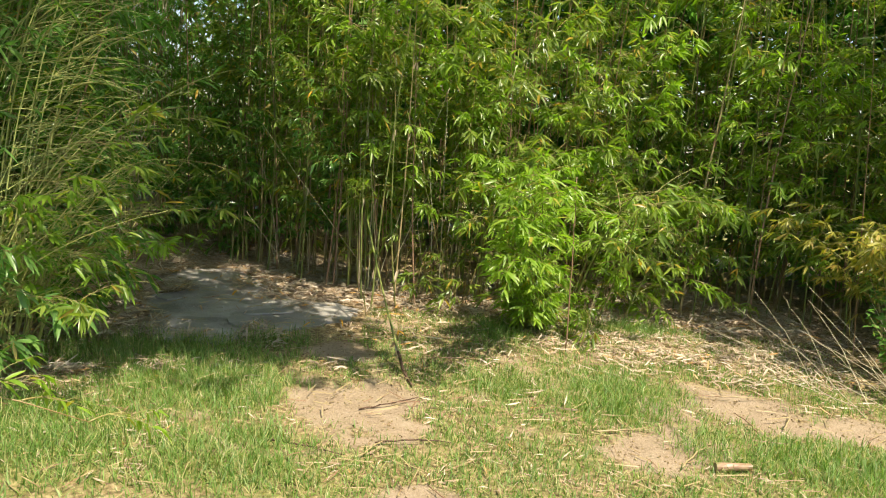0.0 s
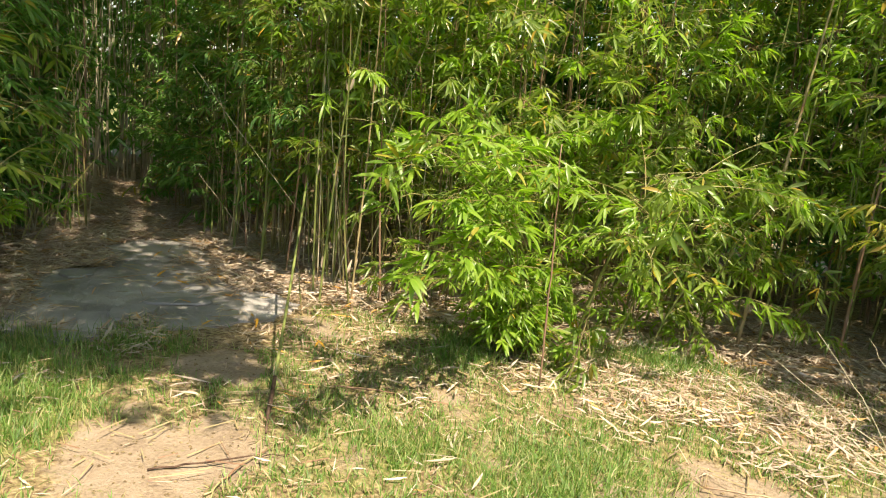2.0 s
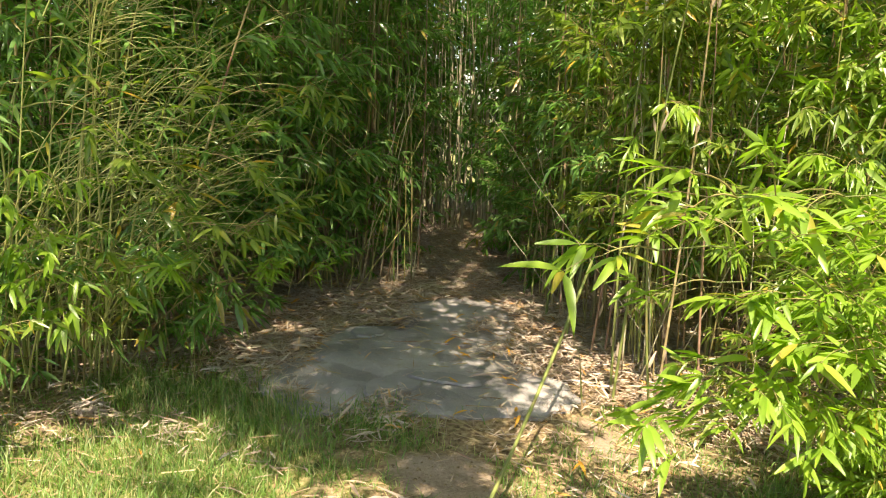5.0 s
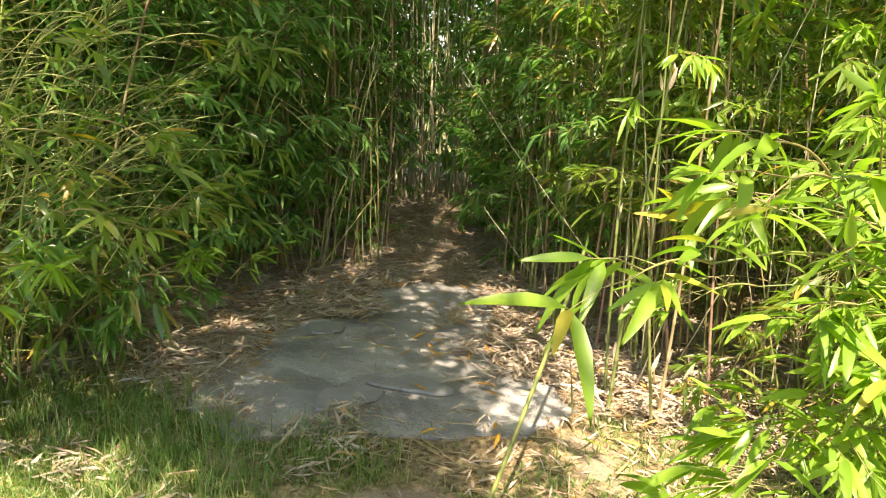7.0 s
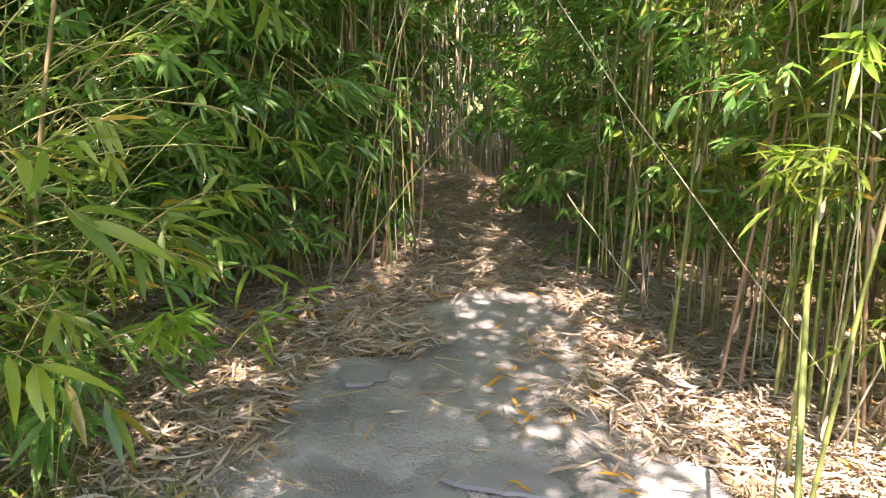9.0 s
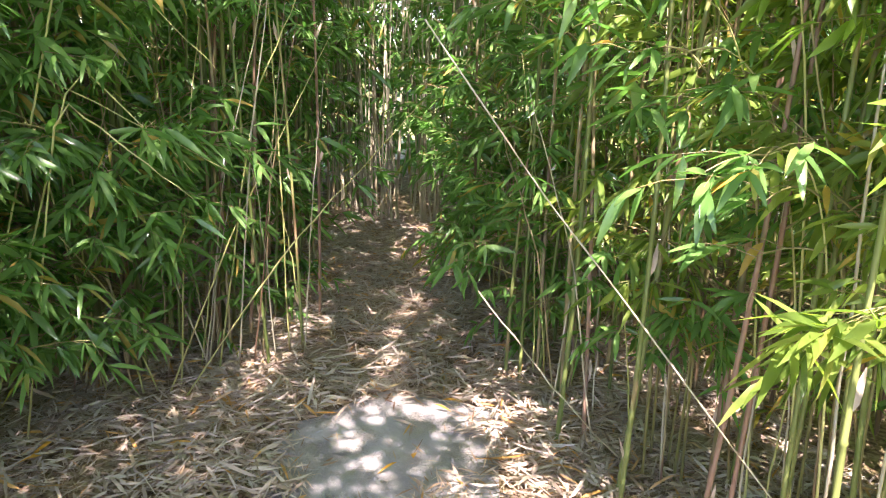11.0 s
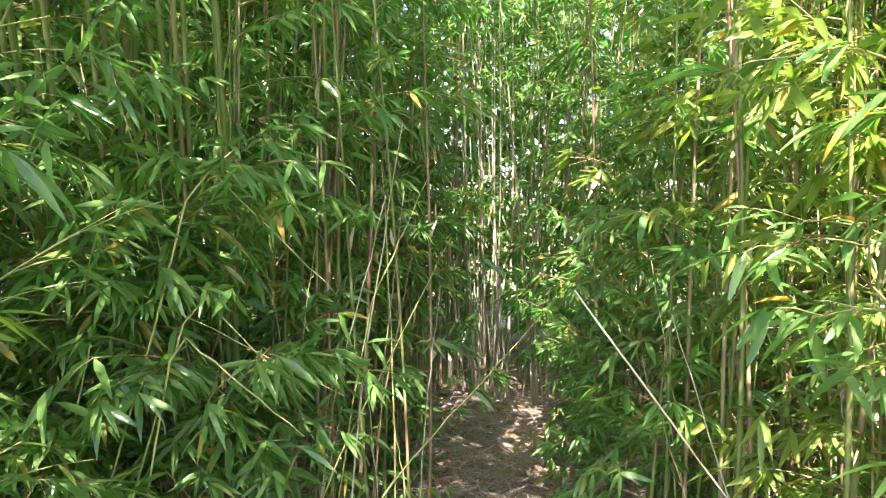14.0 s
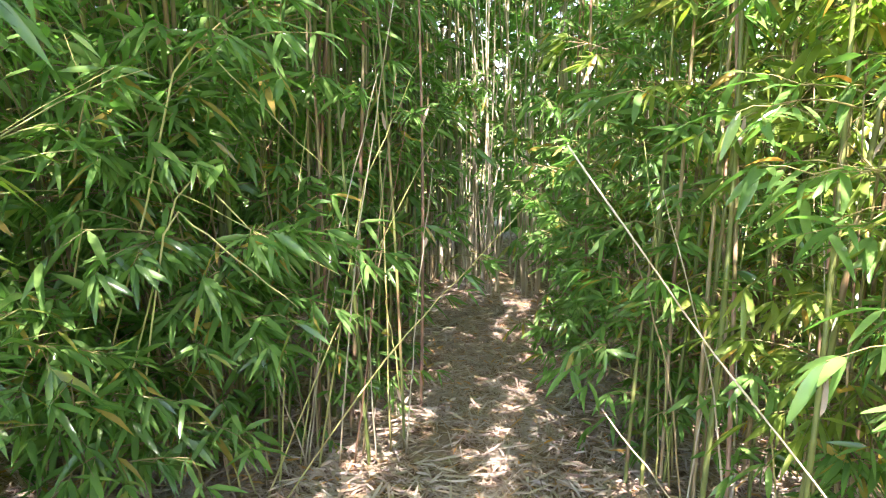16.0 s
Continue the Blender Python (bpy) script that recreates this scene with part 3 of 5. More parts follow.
corner_models = models(4, 0.95, 2.6, 8, (0.0, 0.06), (CULM, CULM_RED, CULM, CULM_TAN), (LEAF,), "slender bamboo with bare lower stem beside the slab", "bamboos beside the slab", kind="short")
front_row(scatter(RNG, RIGHT, RIGHT[4:7], 0.0, 0.45, 9), corner_models, facing(0.0, 4.0), (-2, 3))
front_row(scatter(RNG, RIGHT, RIGHT[6:16], 0.0, 0.5, 10), mid_models, facing(0.0, 4.0), (0, 6))
low_models = models(4, 0.1, 1.3, 7, (0.15, 0.4), (CULM,), (LEAF, LEAF_BRIGHT), "low leafy bamboo shoots at the edge of the thicket", "low bamboo shoots", (1.2, 1.8))
edge_models = models(3, 0.08, 0.75, 4, (0.1, 0.3), (CULM,), (LEAF_COOL,), "low leafy bamboo at the foot of the shaded thicket", "low bamboo shoots", (1.1, 1.7))
front_row([(-2.75, 3.75), (-2.65, 4.05), (-2.8, 4.2), (-2.65, 4.35), (-2.8, 4.55), (-2.75, 4.75), (-3.0, 4.9), (-2.95, 5.1), (-3.2, 5.3), (-2.95, 4.0), (-3.4, 5.55), (-2.95, 3.5)], edge_models, facing(-0.5, 4.3), (-4, 5))
front_row([(1.35, 6.85), (1.6, 6.9), (1.8, 7.05), (2.0, 7.1), (2.25, 7.2), (1.5, 7.1), (0.45, 7.0), (2.5, 7.3), (1.15, 7.0), (2.75, 7.2), (0.2, 7.0), (1.3, 6.55), (1.55, 6.5), (1.8, 6.55), (2.05, 6.65)], low_models, facing(1.2, 3.0), (4, 16))


# ---- single culms that stand out ----
def line_culm(foot, head, r, mat, label, branches=(), leaf_mat=LEAF, height=3.6):
    """A culm from foot through head; branches are (height, heading, size)."""
    root = thing("bamboo", label, "bamboo", "single culms beside the path")
    d = (Vector(head) - Vector(foot)).normalized()
    g = Geo()
    at = stem_shape(g, RNG, height, r, 0.0, 9)
    turn = Vector((0, 0, 1)).rotation_difference(d).to_matrix().to_4x4()
    root.matrix_basis = Matrix.Translation(foot) @ turn
    part("stem", g.mesh("stem", [mat]), root)
    for z in np.arange(0.25, min(height, 2.4), 0.62):
        part("sheath", single_leaf(int(RNG.integers(5)), LITTER), root, "papery tan culm sheath", m=Matrix.Translation(at(z / height)) @ pose(0, 0, 0, 0, 0, RNG.uniform(0, 360)) @ Matrix.Translation((r * 0.95, 0, 0)) @ pose(0, 0, 0, RNG.uniform(60, 120), RNG.uniform(-88, -72), 0) @ Matrix.Scale(RNG.uniform(0.6, 1.1), 4))
    for z, heading, size in branches:
        hero_branch(root, Matrix.Translation(at(z / height)) @ pose(0, 0, 0, 0, RNG.uniform(-12, 12), heading), size, leaf_mat)
    return root


SINGLE = {}


def single_leaf(k, mat):
    """Separate leaves of five shapes, a tenth of a metre long, along +x."""
    if (k, mat.name) not in SINGLE:
        g = Geo()
        r = np.random.default_rng(100 + k)
        rows = [(0.0, 0.03), (0.04, 0.16), (0.2, 0.85), (0.42, 1.0), (0.68, 0.72), (0.87, 0.34), (1.0, 0.0)]
        curl, wide, twist = r.uniform(0.05, 0.4), r.uniform(0.0075, 0.0105), r.uniform(-0.5, 0.5)
        v, t = [], []
        for s, w in rows:
            c = np.array((0.1 * s, 0.012 * twist * s * s, -0.1 * curl * s * s))
            a = twist * s
            out = np.array((0, math.cos(a), math.sin(a))) * wide * w
            up = np.array((0, -math.sin(a), math.cos(a))) * wide * w * 0.3
            v += [c + out + up, c, c - out + up]
        for i in range(len(rows) - 1):
            p, q = 3 * i, 3 * i + 3
            t += [(p, q, q + 1), (p, q + 1, p + 1), (p + 1, q + 1, q + 2), (p + 1, q + 2, p + 2)]
        g.add(v, t)
        SINGLE[(k, mat.name)] = g.mesh("leaf", [mat])
    return SINGLE[(k, mat.name)]


def hero_branch(root, m, size, leaf_mat, fans=6, odd=None, droop=0.4, leaf=1.0):
    """A branch close to the walker, each leaf an object of its own."""
    g = Geo()
    s = np.linspace(0, 1, 8)
    main = np.stack([s * size, RNG.uniform(-0.12, 0.12) * s * s * size, (0.3 * s - RNG.uniform(0.25, 0.5) * s * s) * size], -1)
    tube(g, main, 0.0024 * (1 - 0.7 * s) + 0.0005, 5)
    put = []
    for k in range(fans):
        knot = 7 if k == 0 else int(RNG.integers(2, 7))
        p = main[knot]
        a = 0.0 if k == 0 else RNG.choice((-1, 1)) * RNG.uniform(0.3, 1.0)
        ln = RNG.uniform(0.05, 0.16)
        q = p + np.array((math.cos(a), math.sin(a), RNG.uniform(-0.4, 0.25))) * ln
        at = g.n
        tube(g, [p, (p + q) / 2 + np.array((0, 0, 0.008)), q], [0.0013, 0.001, 0.0007], 4, cap=False)
        g.join(knot * 5, at, at + 1)
        for j in range(int(RNG.integers(4, 7))):
            f = RNG.uniform(0, 0.7) ** 2
            put.append((q + (p - q) * f, math.degrees(a) + RNG.normal(0, 42), RNG.normal(math.degrees(droop), 18), RNG.uniform(-35, 35)))
    b = part("branch", g.mesh("branch", [TWIG]), root, m=m)
    for p, yaw, pitch, roll in put:
        mat = odd if odd and RNG.random() < 0.03 else leaf_mat
        part("leaf", single_leaf(int(RNG.integers(5)), mat), b, m=Matrix.Translation(p) @ pose(0, 0, 0, roll, pitch, yaw) @ Matrix.Scale(RNG.uniform(0.75, 1.45) * leaf, 4))


G_LABEL, R_LABEL = "green jointed culm rising from the litter", "reddish-brown sheathed culm rising from the litter"
line_culm((-1.7, 7.54, 0), (-1.72, 7.53, 1.62), 0.0105, CULM, G_LABEL, [(0.85, 330, 0.2), (1.3, 20, 0.25)], LEAF_COOL)
line_culm((-1.62, 7.61, 0), (-1.72, 7.56, 1.62), 0.0085, CULM_RED, R_LABEL)
line_culm((-1.36, 7.36, 0), (-1.28, 7.39, 1.47), 0.011, CULM, G_LABEL, [(1.2, 0, 0.34), (1.55, 340, 0.36)], LEAF_COOL)
line_culm((-1.11, 7.57, 0), (-1.05, 7.58, 1.56), 0.0125, CULM_RED, "thick pinkish-brown sheathed culm beside the slab", [(1.15, 330, 0.4), (1.45, 300, 0.45), (1.7, 320, 0.4), (1.85, 350, 0.45)], LEAF)
line_culm((-3.47, 6.76, 0), (-3.44, 6.82, 1.99), 0.009, CULM_TAN, "dry tan culm among the leaves")
line_culm((-3.32, 7.21, 0), (-3.37, 7.16, 2.01), 0.0075, CULM_TAN, "dry tan culm among the leaves")
line_culm((-3.07, 7.24, 0), (-3.16, 7.14, 1.78), 0.008, CULM, G_LABEL)
line_culm((-3.4, 7.88, 0), (-3.42, 7.86, 1.56), 0.009, CULM_RED, R_LABEL)
line_culm((-3.08, 7.46, 0), (-3.14, 7.39, 1.32), 0.007, CULM, G_LABEL)
line_culm((-2.19, 7.93, 0), (-2.16, 7.95, 0.83), 0.009, CULM, G_LABEL, [(0.5, 200, 0.35), (0.7, 260, 0.35), (0.9, 170, 0.35)], LEAF_COOL, 1.5)
line_culm((-0.5, 6.4, 0), (-0.42, 6.45, 1.3), 0.0085, CULM, G_LABEL, [(1.3, 20, 0.4), (1.6, 300, 0.4)], LEAF_BRIGHT, 3.2)
line_culm((-0.61, 6.58, 0), (-0.64, 6.6, 1.2), 0.008, CULM, G_LABEL, (), LEAF, 3.0)
line_culm((-0.46, 7.0, 0), (-0.54, 6.99, 0.8), 0.008, CULM_RED, R_LABEL)
line_culm((-1.01, 7.04, 0), (-0.96, 7.05, 1.51), 0.008, CULM_RED, R_LABEL)
line_culm((-1.07, 7.68, 0), (-1.06, 7.68, 1.2), 0.008, CULM, G_LABEL)
line_culm((-0.28, 6.4, 0), (-0.35, 6.37, 0.87), 0.007, CULM, G_LABEL, (), LEAF, 2.2)
line_culm((-0.12, 6.65, 0), (-0.18, 6.63, 0.8), 0.007, CULM_RED, R_LABEL, (), LEAF, 2.4)
line_culm((-0.51, 6.1, 0), (-0.56, 6.08, 0.34), 0.006, CULM, "short cut green stump culm in the litter", (), LEAF, 0.36)
line_culm((-1.96, 8.17, 0), (-2.0, 8.15, 1.3), 0.009, CULM, G_LABEL)
line_culm((-1.87, 8.26, 0), (-1.98, 8.21, 1.59), 0.009, CULM_RED, R_LABEL)
line_culm((-4.76, 8.87, 0), (-4.77, 8.85, 0.78), 0.009, CULM_TAN, "dry tan culm beside the path")
line_culm((-0.31, 6.54, 0), (-0.3, 6.56, 1.2), 0.0075, CULM_TAN, "dry tan culm at the edge of the thicket")
line_culm((-1.28, 7.17, 0), (-1.3, 7.16, 1.2), 0.0085, CULM, G_LABEL)
line_culm((2.45, 6.95, 0), (2.6, 6.95, 2.26), 0.013, CULM_TAN, "thick yellowish leaning culm before the dark thicket")
line_culm((2.62, 7.05, 0), (2.66, 7.0, 2.1), 0.009, CULM, G_LABEL)
line_culm((3.15, 7.0, 0), (3.2, 6.95, 2.1), 0.011, CULM_RED, R_LABEL)
line_culm((0.81, 7.3, 0), (0.6, 7.3, 3.0), 0.012, CULM_RED, R_LABEL)
line_culm((0.21, 7.35, 0), (0.05, 7.35, 3.0), 0.01, CULM, G_LABEL)

# ---- the bush whose sprays reach out over the grass ----
def arching_bush():
    root = thing("bamboo_bush", "bright lime-green young bamboo bush arching over the grass", "bush", m=pose(0.92, 6.2, -0.01))
    for k in range(17):
        foot = np.array((RNG.uniform(-0.14, 0.16), RNG.uniform(-0.2, 0.2), 0.0))
        reach = RNG.uniform(0.1, 1.35)
        tip = np.array((-0.22 * reach + RNG.uniform(-0.12, 0.12), -reach, RNG.uniform(0.6, 1.4)))
        if k < 3:
            tip = np.array(((-0.4, -1.7, 1.25), (-0.3, -1.5, 1.38), (-0.15, -1.1, 1.38))[k])
        elif k > 11:
            tip = np.array((RNG.uniform(-0.6, -0.1), RNG.uniform(-1.1, -0.4), RNG.uniform(0.45, 1.6)))
        s = np.linspace(0, 1, 12)[:, None]
        mid = np.array((foot[0] + tip[0] * 0.25, foot[1] + tip[1] * 0.25, tip[2] * 1.05))
        line = foot * (1 - s) ** 2 + mid * 2 * s * (1 - s) + tip * s * s
        g = Geo()
        tube(g, line, 0.0065 * (1 - 0.75 * s[:, 0]), 7)
        part("stem", g.mesh("stem", [CULM]), root)
        way = math.degrees(math.atan2(tip[1] - mid[1], tip[0] - mid[0]))
        hero_branch(root, Matrix.Translation(line[-1]) @ pose(0, 0, 0, 0, 0, way), 0.2, LEAF_BRIGHT, 4, droop=0.15)
        for j in range(4):
            i, w = int(RNG.integers(2, 12)), int(RNG.integers(len(SHORT)))
            b = part("branch", SHORT[w][0], root, m=Matrix.Translation(line[i]) @ pose(0, 0, 0, 0, RNG.uniform(-35, 15), way + RNG.uniform(-110, 110)) @ Matrix.Scale(RNG.uniform(0.6, 0.9), 4))
            part("foliage", foliage("short", w, LEAF_BRIGHT), b)
        for j in range(5):
            w = int(RNG.integers(len(SHORT)))
            b = part("branch", SHORT[w][0], root, m=Matrix.Translation(line[0] + (line[int(1 + j // 2)] - line[0]) * RNG.uniform(0.3, 1.0)) @ pose(0, 0, 0, 0, RNG.uniform(-40, 0), RNG.uniform(-200, 20)) @ Matrix.Scale(RNG.uniform(0.5, 0.8), 4))
            part("foliage", foliage("short", w, LEAF if j % 2 else LEAF_BRIGHT), b)
        for j in range(3):
            i = int(RNG.integers(1, 12))
            hero_branch(root, Matrix.Translation(line[i]) @ pose(0, 0, 0, 0, RNG.uniform(-35, 15), way + RNG.uniform(-100, 100)), RNG.uniform(0.12, 0.22), LEAF_BRIGHT, 3, droop=0.12)


arching_bush()


# ---- dead canes, reed, weed ----
def cane(name, pts, radii, mat, label, category, group=""):
    g = Geo()
    pts = np.array(pts, float)
    f = np.linspace(0, len(pts) - 1, 14)
    fine = np.stack([np.interp(f, np.arange(len(pts)), pts[:, k]) for k in range(3)], -1)
    fine += RNG.normal(0, 0.0025, fine.shape)
    tube(g, fine, np.interp(f, np.linspace(0, len(pts) - 1, len(radii)), radii) * RNG.uniform(0.88, 1.15, 14), 7)
    ob = new(name, g.mesh(name, [mat]))
    return tagged(ob, label, category, group)


def leaning_reed():
    root = thing("leaning_reed", "cut green reed leaning over the grass on a dark rooted foot", "reed")
    foot, head = np.array((-0.09, 4.57, 0.0)), np.array((-0.555, 6.117, 0.82))
    s = np.linspace(0, 1, 20)[:, None]
    line = foot + (head - foot) * s + np.array((0, 0, -0.09)) * (s * (1 - s)) * 4 * 0.5
    rad = 0.0075 * (1 + 0.12 * (np.arange(20) % 4 == 0))
    g = Geo()
    tube(g, line[3:], rad[3:], 9)
    part("stem", g.mesh("stem", [CULM]), root)
    g = Geo()
    tube(g, [foot + (0.05, -0.13, 0.004), foot + (0.02, -0.05, 0.012), line[1], line[3]], [0.004, 0.008, 0.012, 0.009], 8)
    part("root", g.mesh("root", [BARK]), root, "dark brown root end")
    for k in range(4):
        part("sheath", single_leaf(k, LITTER), root, "dry papery sheath", m=Matrix.Translation(line[3 + k % 2]) @ pose(0, 0, 0, RNG.uniform(-60, 60), RNG.uniform(20, 60), RNG.uniform(0, 360)) @ Matrix.Scale(1.2, 4))
    part("shoot", single_leaf(2, LEAF_BRIGHT), root, "pale split top", m=Matrix.Translation(line[-1]) @ pose(0, 0, 0, 40, -70, 90) @ Matrix.Scale(0.7, 4))


n = Nodes("bark")
n.bump(n.noise(70.0, 4.0, n.position()), 0.6, 0.004)
BARK = n.finish(n.ramp(n.noise(25.0, 4.0, n.position()), (0.35, (0.05, 0.03, 0.02)), (0.65, (0.14, 0.09, 0.06))), 0.85, specular=0.2)
leaning_reed()
cane("dead_cane", [(-1.55, 6.43, 1.545), (-1.33, 6.57, 1.21), (-1.1, 6.72, 0.88), (-0.49, 7.11, 0.0)], [0.0017, 0.0021, 0.0026], STRAW, "pale dead cane leaning across the culms", "cane", "dead canes")
cane("dead_cane", [(-1.85, 7.15, 0.69), (-1.62, 7.35, 0.3), (-1.42, 7.55, 0.0)], [0.0022, 0.003, 0.0034], STRAW, "short pale dead cane propped on the litter", "cane", "dead canes")
for k in range(26):
    x, y, h = RNG.uniform(-0.7, 0.9), RNG.uniform(6.75, 7.2), RNG.uniform(0.8, 2.4)
    dx, dy = RNG.normal(0.02, 0.22) * h, RNG.normal(-0.06, 0.08) * h
    cane("dead_cane", [(x, y, 0), (x + dx * 0.45, y + dy * 0.4, h * 0.5), (x + dx, y + dy, h)], [0.0045, 0.0035, 0.0018], STRAW if k % 2 else TWIG, "thin pale bare cane among the bamboo", "cane", "thin bare canes")
for k in range(38):
    if k < 22:
        f = RNG.uniform(0, 1)
        x, y, out = -3.55 + 0.5 * f + RNG.uniform(-0.1, 0.15), 6.4 + 1.1 * f, RNG.uniform(-0.15, 0.45)
    else:
        f = RNG.uniform(0, 1)
        x, y, out = -0.7 - 1.4 * f, 7.05 + 0.85 * f + RNG.uniform(0, 0.25), RNG.uniform(-0.3, 0.1)
    h = RNG.uniform(0.7, 2.3)
    dx, dy = out * h * 0.7, RNG.normal(0.0, 0.25) * h
    cane("dead_cane", [(x, y, 0), (x + dx * 0.4, y + dy * 0.4, h * 0.55), (x + dx, y + dy, h)], [0.0042, 0.003, 0.0014], (PALE_TWIG, STRAW, CULM_TAN)[k % 3], "thin pale bare cane beside the path", "cane", "thin bare canes")
for foot, a, b in (((-3.35, 6.05, 0), (-2.99, 6.43, 1.83), (-2.76, 6.81, 1.37)), ((-3.5, 6.0, 0), (-3.21, 6.21, 1.45), (-2.78, 6.86, 1.01)), ((-3.3, 6.1, 0), (-3.01, 6.42, 1.4), (-2.78, 6.69, 1.03)), ((-3.2, 6.2, 0), (-2.9, 6.3, 1.3), (-2.6, 6.56, 0.98)), ((-3.1, 6.8, 0), (-2.81, 7.15, 0.66), (-2.47, 7.63, 1.29)), ((-3.2, 6.8, 0), (-3.05, 7.06, 0.72), (-2.86, 7.46, 1.54)), ((-3.2, 7.05, 0), (-3.07, 7.2, 1.24), (-2.92, 7.38, 1.78))):
    cane("bare_shoot", [foot, a, [(p + q) / 2 for p, q in zip(a, b)], b], [0.0042, 0.0032, 0.0022, 0.0012], PALE_TWIG, "thin pale yellow bare shoot bent across the leaves", "bamboo", "bare bent shoots")
cane("dead_stalk", [(1.1, 5.5, 0.0), (1.08, 5.5, 0.7), (1.04, 5.48, 1.35)], [0.006, 0.005, 0.003], CULM_RED, "thin brown dead stalk standing in the grass", "stalk", "dead stalks")
cane("dead_stalk", [(1.26, 5.66, 0.0), (1.3, 5.66, 0.3), (1.33, 5.66, 0.54)], [0.004, 0.0035, 0.002], CULM_TAN, "short pale straw stalk standing in the grass", "stalk", "dead stalks")


def weed(x, y, tips, label):
    root = thing("weed", label, "weed", m=pose(x, y, 0))
    for k, tip in enumerate(tips):
        g = Geo()
        tip = np.array(tip, float)
        s = np.linspace(0, 1, 8)[:, None]
        line = tip * s + np.array((0.0, 0.0, 0.12)) * s * (1 - s)
        tube(g, line, 0.0022 * (1 - 0.6 * s[:, 0]), 5)
        part("stalk", g.mesh("stalk", [TWIG]), root)
        for j in range(3):
            part("leaf", single_leaf(j, LEAF_BRIGHT), root, m=Matrix.Translation(line[3 + j]) @ pose(0, 0, 0, 0, RNG.uniform(-60, 20), RNG.uniform(0, 360)) @ Matrix.Scale(0.55, 4))


weed(-2.2, 4.85, [(0.6, -0.1, 0.88), (0.25, -0.15, 0.62), (0.1, 0.2, 0.5), (0.4, -0.3, 0.5)], "thin pale weed stalks at the edge of the slab")
weed(-0.33, 5.96, [(0.03, -0.03, 0.06), (-0.05, 0.02, 0.05), (0.01, 0.05, 0.07)], "small green seedling on the dry leaves")


# ---- long bare twigs arching out of the left thicket ----
def arching_shoot(foot, heading, reach, rise, mat, label, fans=5, group="arching bamboo shoots", close=False, size=(0.7, 1.0), twigs=0):
    root = thing("bamboo_shoot", label, "bamboo", group, m=pose(*foot, 0, 0, heading))
    s = np.linspace(0, 1, 16)[:, None]
    line = np.array((reach * 0.35, RNG.uniform(-0.1, 0.1), rise * 1.15)) * 2 * s * (1 - s) + np.array((reach, RNG.uniform(-0.15, 0.15), rise)) * s * s
    g = Geo()
    tube(g, line, 0.0055 * (1 - 0.8 * s[:, 0]), 6)
    part("stem", g.mesh("stem", [TWIG]), root)
    for k in range(twigs):
        a, b = line[int(RNG.integers(1, 8))], RNG.uniform(-0.7, 0.7)
        ln = RNG.uniform(0.6, 1.15)
        tip = a + np.array((math.cos(b), math.sin(b), RNG.uniform(0.3, 1.3))) * ln
        q = np.linspace(0, 1, 9)[:, None]
        g = Geo()
        tube(g, a * (1 - q) ** 2 + (a * 0.6 + tip * 0.4 + np.array((0, 0, 0.2 * ln))) * 2 * q * (1 - q) + tip * q * q, 0.003 * (1 - 0.7 * q[:, 0]), 4)
        t = part("twig", g.mesh("twig", [PALE_TWIG]), root, "pale yellow-green bare twig")
        for f in (0.55, 0.8, 1.0):
            part("leaf", single_leaf(int(RNG.integers(5)), mat), t, m=Matrix.Translation(a * (1 - f) + tip * f) @ pose(0, 0, 0, RNG.uniform(-40, 40), RNG.uniform(-20, 40), math.degrees(b) + RNG.uniform(-40, 40)) @ Matrix.Scale(RNG.uniform(0.6, 1.0), 4))
    for k in range(fans):
        i = int(RNG.integers(4, 15)) if k else 15
        m = Matrix.Translation(line[i]) @ pose(0, 0, 0, 0, RNG.uniform(-35, 15), RNG.uniform(-55, 55))
        if close:
            hero_branch(root, m, RNG.uniform(0.25, 0.5), mat, 3)
        else:
            j = int(RNG.integers(len(SHORT)))
            b = part("branch", SHORT[j][0], root, m=m @ Matrix.Scale(RNG.uniform(*size), 4))
            part("foliage", foliage("short", j, mat), b)
    return root


SHOOT = "long thin yellow-green shoot arching out over the slab"
for k in range(8):
    x, y = RNG.uniform(-3.0, -2.45), RNG.uniform(3.7, 5.3)
    arching_shoot((x, y, 0), RNG.normal(10, 35), RNG.uniform(0.3, 0.75 if y > 4.7 else 1.05), RNG.uniform(0.5, 2.2), (LEAF, LEAF_BRIGHT)[k % 2], SHOOT, 3, close=k < 3, twigs=4 if y < 4.6 else 1)


